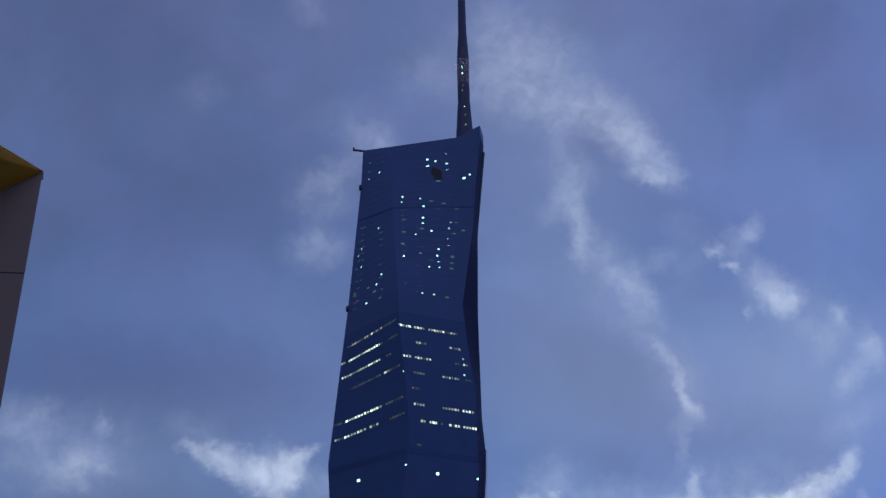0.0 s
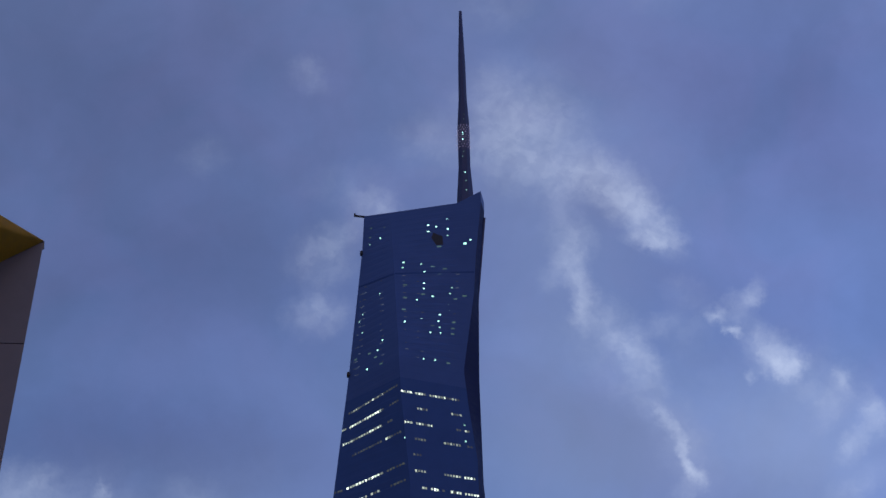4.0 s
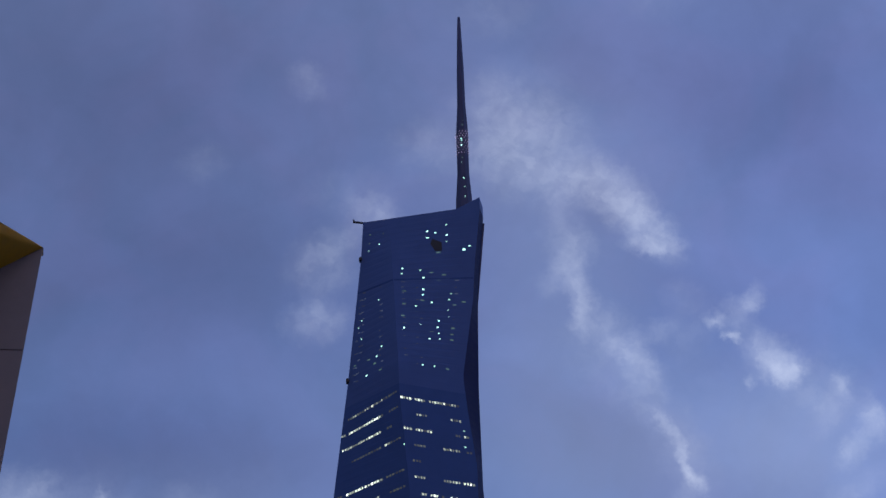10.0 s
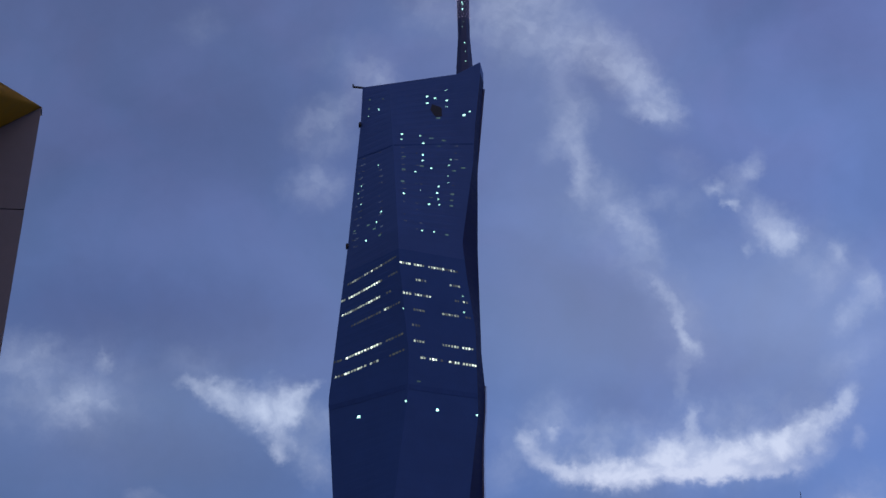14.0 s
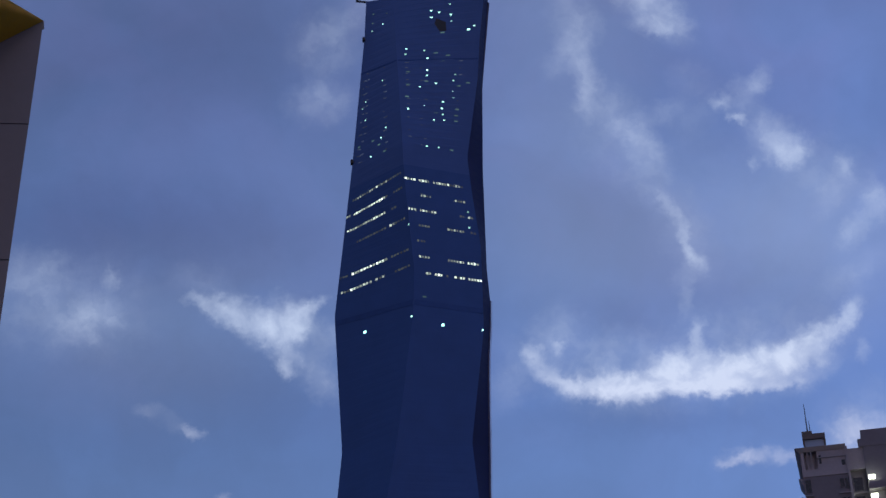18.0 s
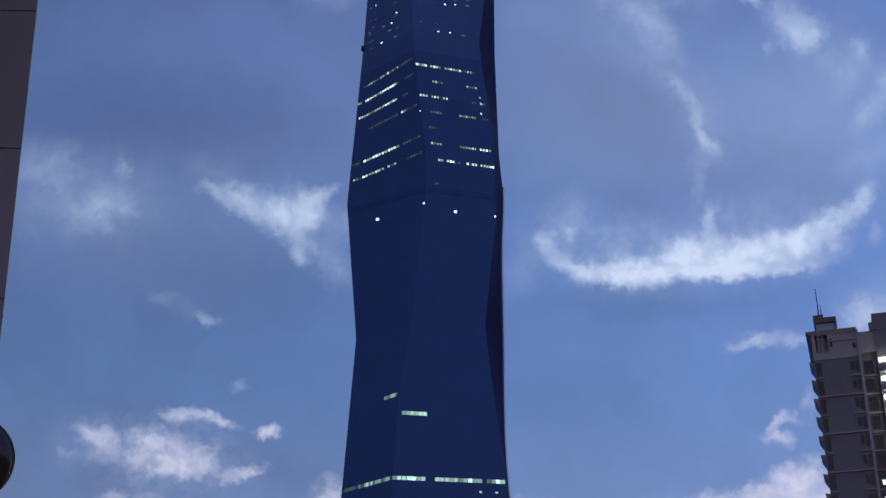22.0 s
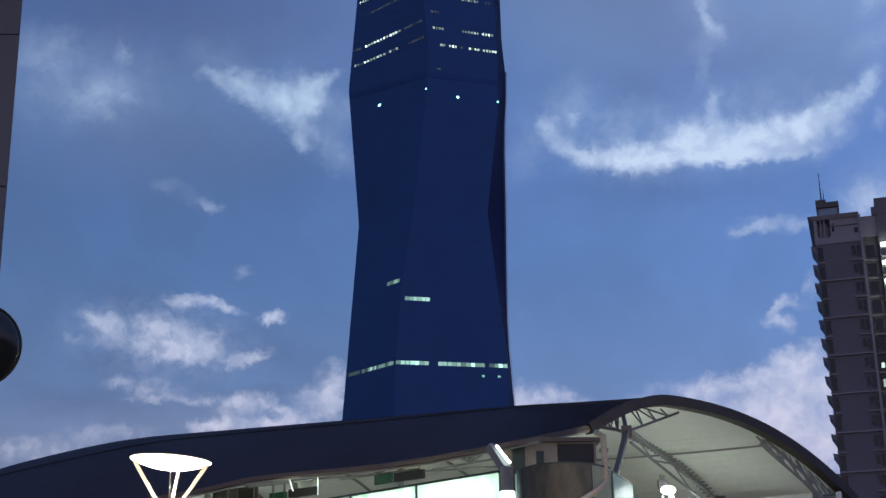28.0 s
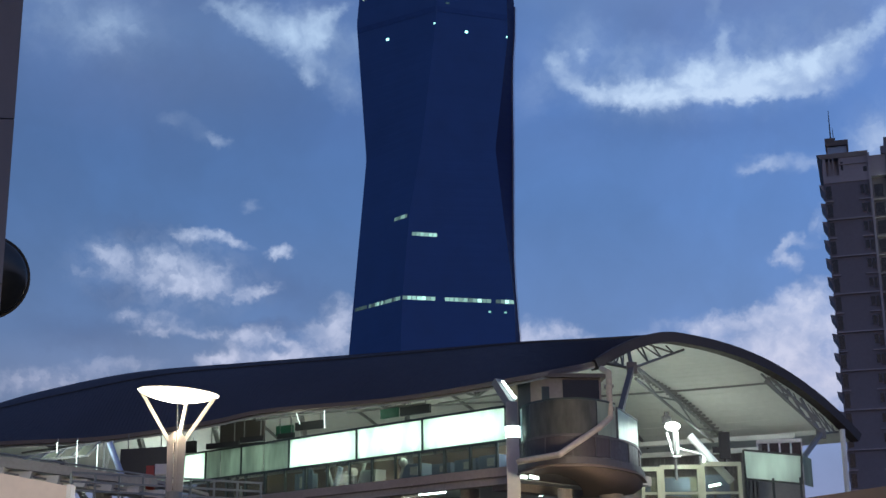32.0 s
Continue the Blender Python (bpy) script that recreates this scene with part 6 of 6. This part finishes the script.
# pair of short lamps under the balcony
for a, b in ((S(-1.97, 50.4, 5.5), S(-2.24, 50.4, 5.47)), (S(-2.33, 50.4, 5.5), S(-2.69, 50.4, 5.43))):
    t = thing("ceiling_lamp", a, "short glowing lamp under the curved balcony", "light", "lamps under the balcony")
    bm = bmesh.new()
    tube(bm, Vector(), b - a, 0.06, n=10)
    part("tube", bm, M_TUBE, t)
    bm = bmesh.new()
    beam(bm, Vector((0, 0, 0.07)), b - a + Vector((0, 0, 0.07)), 0.16, 0.04)
    beam(bm, (b - a) * 0.5 + Vector((0, 0, 0.08)), (b - a) * 0.5 + Vector((0, 0, 0.3)), 0.04, 0.04)
    part("housing", bm, M_STEEL, t)


# covered walkway that leads away on the far side of the lamp
def walkway():
    t = thing("covered_walkway", S(16, 52, -ZT), "elevated walkway with a concrete edge beam, brackets and railings", "walkway")
    o = t.location
    a, b = S(23.0, 50.0, 6.55), S(12.9, 52.4, 5.72)
    bm = bmesh.new()
    solid(bm, [a + Vector((0, 0, -0.42)), b + Vector((0, 0, -0.3)), b, a], (0.1, 0.6, 0))
    part("edge_beam", shift(bm, o), M_CONC, t)
    bm = bmesh.new()
    solid(bm, [a + Vector((0, 0.5, -0.1)), b + Vector((0, 0.5, -0.1)), b + Vector((1, 6, -0.1)), a + Vector((1, 6, -0.1))], (0, 0, 0.12))
    part("floor", shift(bm, o), M_CONC, t)
    for k in range(10):
        f = 0.05 + k * 0.105
        p = a.lerp(b, f) + Vector((0, 0.3, -0.42))
        bm = bmesh.new()
        solid(bm, [p + Vector((-0.5, 0, 0)), p + Vector((0.5, 0, 0)), p + Vector((0.42, 0, -0.3)), p + Vector((-0.3, 0, -0.22))], (0, 2.2, 0))
        part("bracket", shift(bm, o), M_CREAM, t)
    for z in (0.45, 0.8, 1.1):
        bm = bmesh.new()
        tube(bm, a + Vector((0, 0.3, z - 1.0)) * 1, b + Vector((0, 0.3, z - 1.0)), 0.035, n=6)
        part("rail", shift(bm, o), M_STEEL, t)
    bm = bmesh.new()
    for f in (0.25, 0.75):
        p = a.lerp(b, f)
        tube(bm, (p.x, p.y + 2, 0), (p.x, p.y + 2, p.z - 0.3), 0.35, n=16)
    part("column", shift(bm, o), M_CONC, t)
    # canopy of cream sheets over it, on a light truss
    tops = [S(17.55 - 0.6525 * k, 61, 7.48 + 0.165 * k) for k in range(5)]
    lows = [S(17.85 - 0.6025 * k, 60.6, 7.20 + 0.072 * k) for k in range(5)]
    for k in range(4):
        bm = bmesh.new()
        solid(bm, [tops[k].lerp(tops[k + 1], 0.06), tops[k].lerp(tops[k + 1], 0.94), lows[k].lerp(lows[k + 1], 0.94), lows[k].lerp(lows[k + 1], 0.06)], (0, 0.03, 0))
        part("canopy_panel", shift(bm, o), M_CANOPY, t, "cream translucent sheet")
    bm = bmesh.new()
    for a2, b2 in list(zip(tops, lows)) + [(tops[0] + (tops[0] - tops[4]) * 0.35, tops[4]), (lows[0] + (lows[0] - lows[4]) * 0.3, lows[4]), (tops[0] + (tops[0] - tops[4]) * 0.3, lows[0])]:
        beam(bm, a2, b2, 0.08, 0.09)
    beam(bm, S(14.8, 60.8, 8.1), S(14.75, 60.8, 6.6), 0.1, 0.1)
    beam(bm, S(14.45, 60.8, 8.2), S(14.75, 60.8, 6.6), 0.08, 0.08)
    part("canopy_truss", shift(bm, o), M_STEEL, t)
    bm = bmesh.new()
    tube(bm, S(14.6, 60, 8.0), S(14.05, 60, 6.6), 0.13, n=12)
    part("raking_strut", shift(bm, o), M_RAIL, t)
    # railing between the walkway and the station
    bm = bmesh.new()
    for z in (4.95, 5.25, 5.55):
        beam(bm, S(16.0, 49.5, z), S(8.5, 51.5, z - 0.1), 0.06, 0.07)
    for k in range(9):
        tr = 16.0 - k * 0.93
        beam(bm, S(tr, 49.5 + k * 0.24, 3.4), S(tr, 49.5 + k * 0.24, 5.55 - k * 0.011), 0.07, 0.07)
    part("railing", shift(bm, o), M_STEEL, t)
    # tube lamp added out of sight behind the hoarding to lighten the walkway
    p = S(17.0, 49.2, 4.55)
    t = thing("tube_light", p, "added tube lamp on a post below the walkway, hidden by the wall", "light")
    bm = bmesh.new()
    tube(bm, (-0.6, 0, 0), (0.6, 0, 0), 0.05, n=8)
    part("tube", bm, M_TUBE, t)
    bm = bmesh.new()
    tube(bm, (0, 0.05, -p.z), (0, 0.05, -0.04), 0.05, n=8)
    part("pole", bm, M_STEEL, t)
    la = new("walkway_fill_lamp", bpy.data.lights.new("walkway_fill_lamp", "POINT"))
    la.data.energy, la.data.color, la.data.shadow_soft_size = 42, (1.0, 0.97, 0.80), 0.3
    la.location = p + Vector((0, -0.4, 0.1))
    t = thing("hoarding_wall", S(17, 18.6, -ZT), "pale cream wall below the walkway, lit by the street lamp", "wall")
    bm = bmesh.new()
    solid(bm, [S(18.95, 18.2, -ZT), S(16.15, 18.6, -ZT), S(16.15, 18.6, 1.915), S(18.95, 18.2, 2.03)], (0, 0.2, 0))
    part("wall_face", shift(bm, t.location), M_CREAM, t)
    bm = bmesh.new()
    solid(bm, [S(16.15, 18.59, -ZT), S(15.98, 18.59, -ZT), S(15.98, 18.59, 1.93), S(16.15, 18.59, 1.93)], (0, 0.2, 0))
    part("end_trim", shift(bm, t.location), M_WHITESTEEL, t)
    t = thing("fire_cabinet", S(12.93, 55, 5.2), "small red cabinet on the platform edge", "cabinet")
    bm = bmesh.new()
    box(bm, (-0.15, -0.15, 0), (0.15, 0.15, 1.25))
    part("body", bm, M_RED, t)
    bm = bmesh.new()
    box(bm, (0.2, -0.2, 0.9), (1.1, 0.2, 1.3))
    box(bm, (0.6, -0.1, 0), (0.7, 0.1, 0.9))
    part("shelf", bm, M_CREAM, t)


walkway()


# ---- street lamp ----
def street_lamp():
    t = thing("street_lamp", at(11.97, 15.5, 0), "pale grey street lamp with a round lit reflector on four arms", "street lamp")
    tilt = Matrix.Translation((0, 0, 4.205)) @ pose(0, 0, 0, 0, 4.0, 0)
    bm = bmesh.new()
    tube(bm, (0, 0, 0), (0, 0, 3.05), 0.075, 0.07, 20)
    tube(bm, (0, 0, 0), (0, 0, 0.5), 0.12, 0.11, 20)
    part("post", bm, M_LAMPPAINT, t)
    bm = bmesh.new()
    tube(bm, (0, 0, 3.05), (0, 0, 3.14), 0.088, n=20)
    part("collar", bm, M_STEEL, t)
    for k, a in enumerate((6, 88, 186, 281)):
        c, s = math.cos(radians(a)), math.sin(radians(a))
        bm = bmesh.new()
        side = Vector((-s, c, 0)) * (0.008 if a == 281 else 0.028)
        low = [Vector((c * r, s * r, z)) for r, z in ((0.03, 3.1), (0.085, 3.1), (0.100, 3.72), (0.03, 3.80))]
        solid(bm, [p - side for p in low], side * 2)
        part("fin", bm, M_LAMPPAINT, t)
        bm = bmesh.new()
        top = tilt @ Vector((c * 0.402, s * 0.402, 0.0))
        beam(bm, (c * 0.085, s * 0.085, 3.70), top, 0.014 if a == 281 else 0.026, 0.04)
        part("arm", bm, M_LAMPPAINT, t)
    # dished reflector, lit from the lamp in the post's head
    bm = bmesh.new()
    prof = ((0.0, -0.085), (0.12, -0.08), (0.24, -0.06), (0.35, -0.028), (0.425, 0.0), (0.44, 0.012))
    rings = [[bm.verts.new(tilt @ Vector((r * math.cos(2 * math.pi * i / 48), r * math.sin(2 * math.pi * i / 48), h))) for i in range(48)] for r, h in prof[1:]]
    tip = bm.verts.new(tilt @ Vector((0, 0, prof[0][1])))
    for i in range(48):
        bm.faces.new((tip, rings[0][i], rings[0][(i + 1) % 48]))
    for a, b in zip(rings, rings[1:]):
        for i in range(48):
            bm.faces.new((a[i], b[i], b[(i + 1) % 48], a[(i + 1) % 48]))
    part("diffuser", bm, M_LAMP, t, "glowing dished diffuser")
    bm = bmesh.new()
    rr = [[bm.verts.new(tilt @ Vector((r * math.cos(2 * math.pi * i / 48), r * math.sin(2 * math.pi * i / 48), h))) for i in range(48)] for r, h in ((0.443, 0.01), (0.447, 0.024), (0.30, 0.035), (0.02, 0.04))]
    for a, b in zip(rr, rr[1:]):
        for i in range(48):
            bm.faces.new((a[i], b[i], b[(i + 1) % 48], a[(i + 1) % 48]))
    bm.faces.new(rr[-1])
    part("cover", bm, M_LAMPPAINT, t)
    la = new("street_light", bpy.data.lights.new("street_light", "POINT"))
    la.data.energy, la.data.color, la.data.shadow_soft_size = 230, (1.0, 0.76, 0.54), 0.12
    la.location = at(11.97, 15.5, 4.0)
    return t


street_lamp()
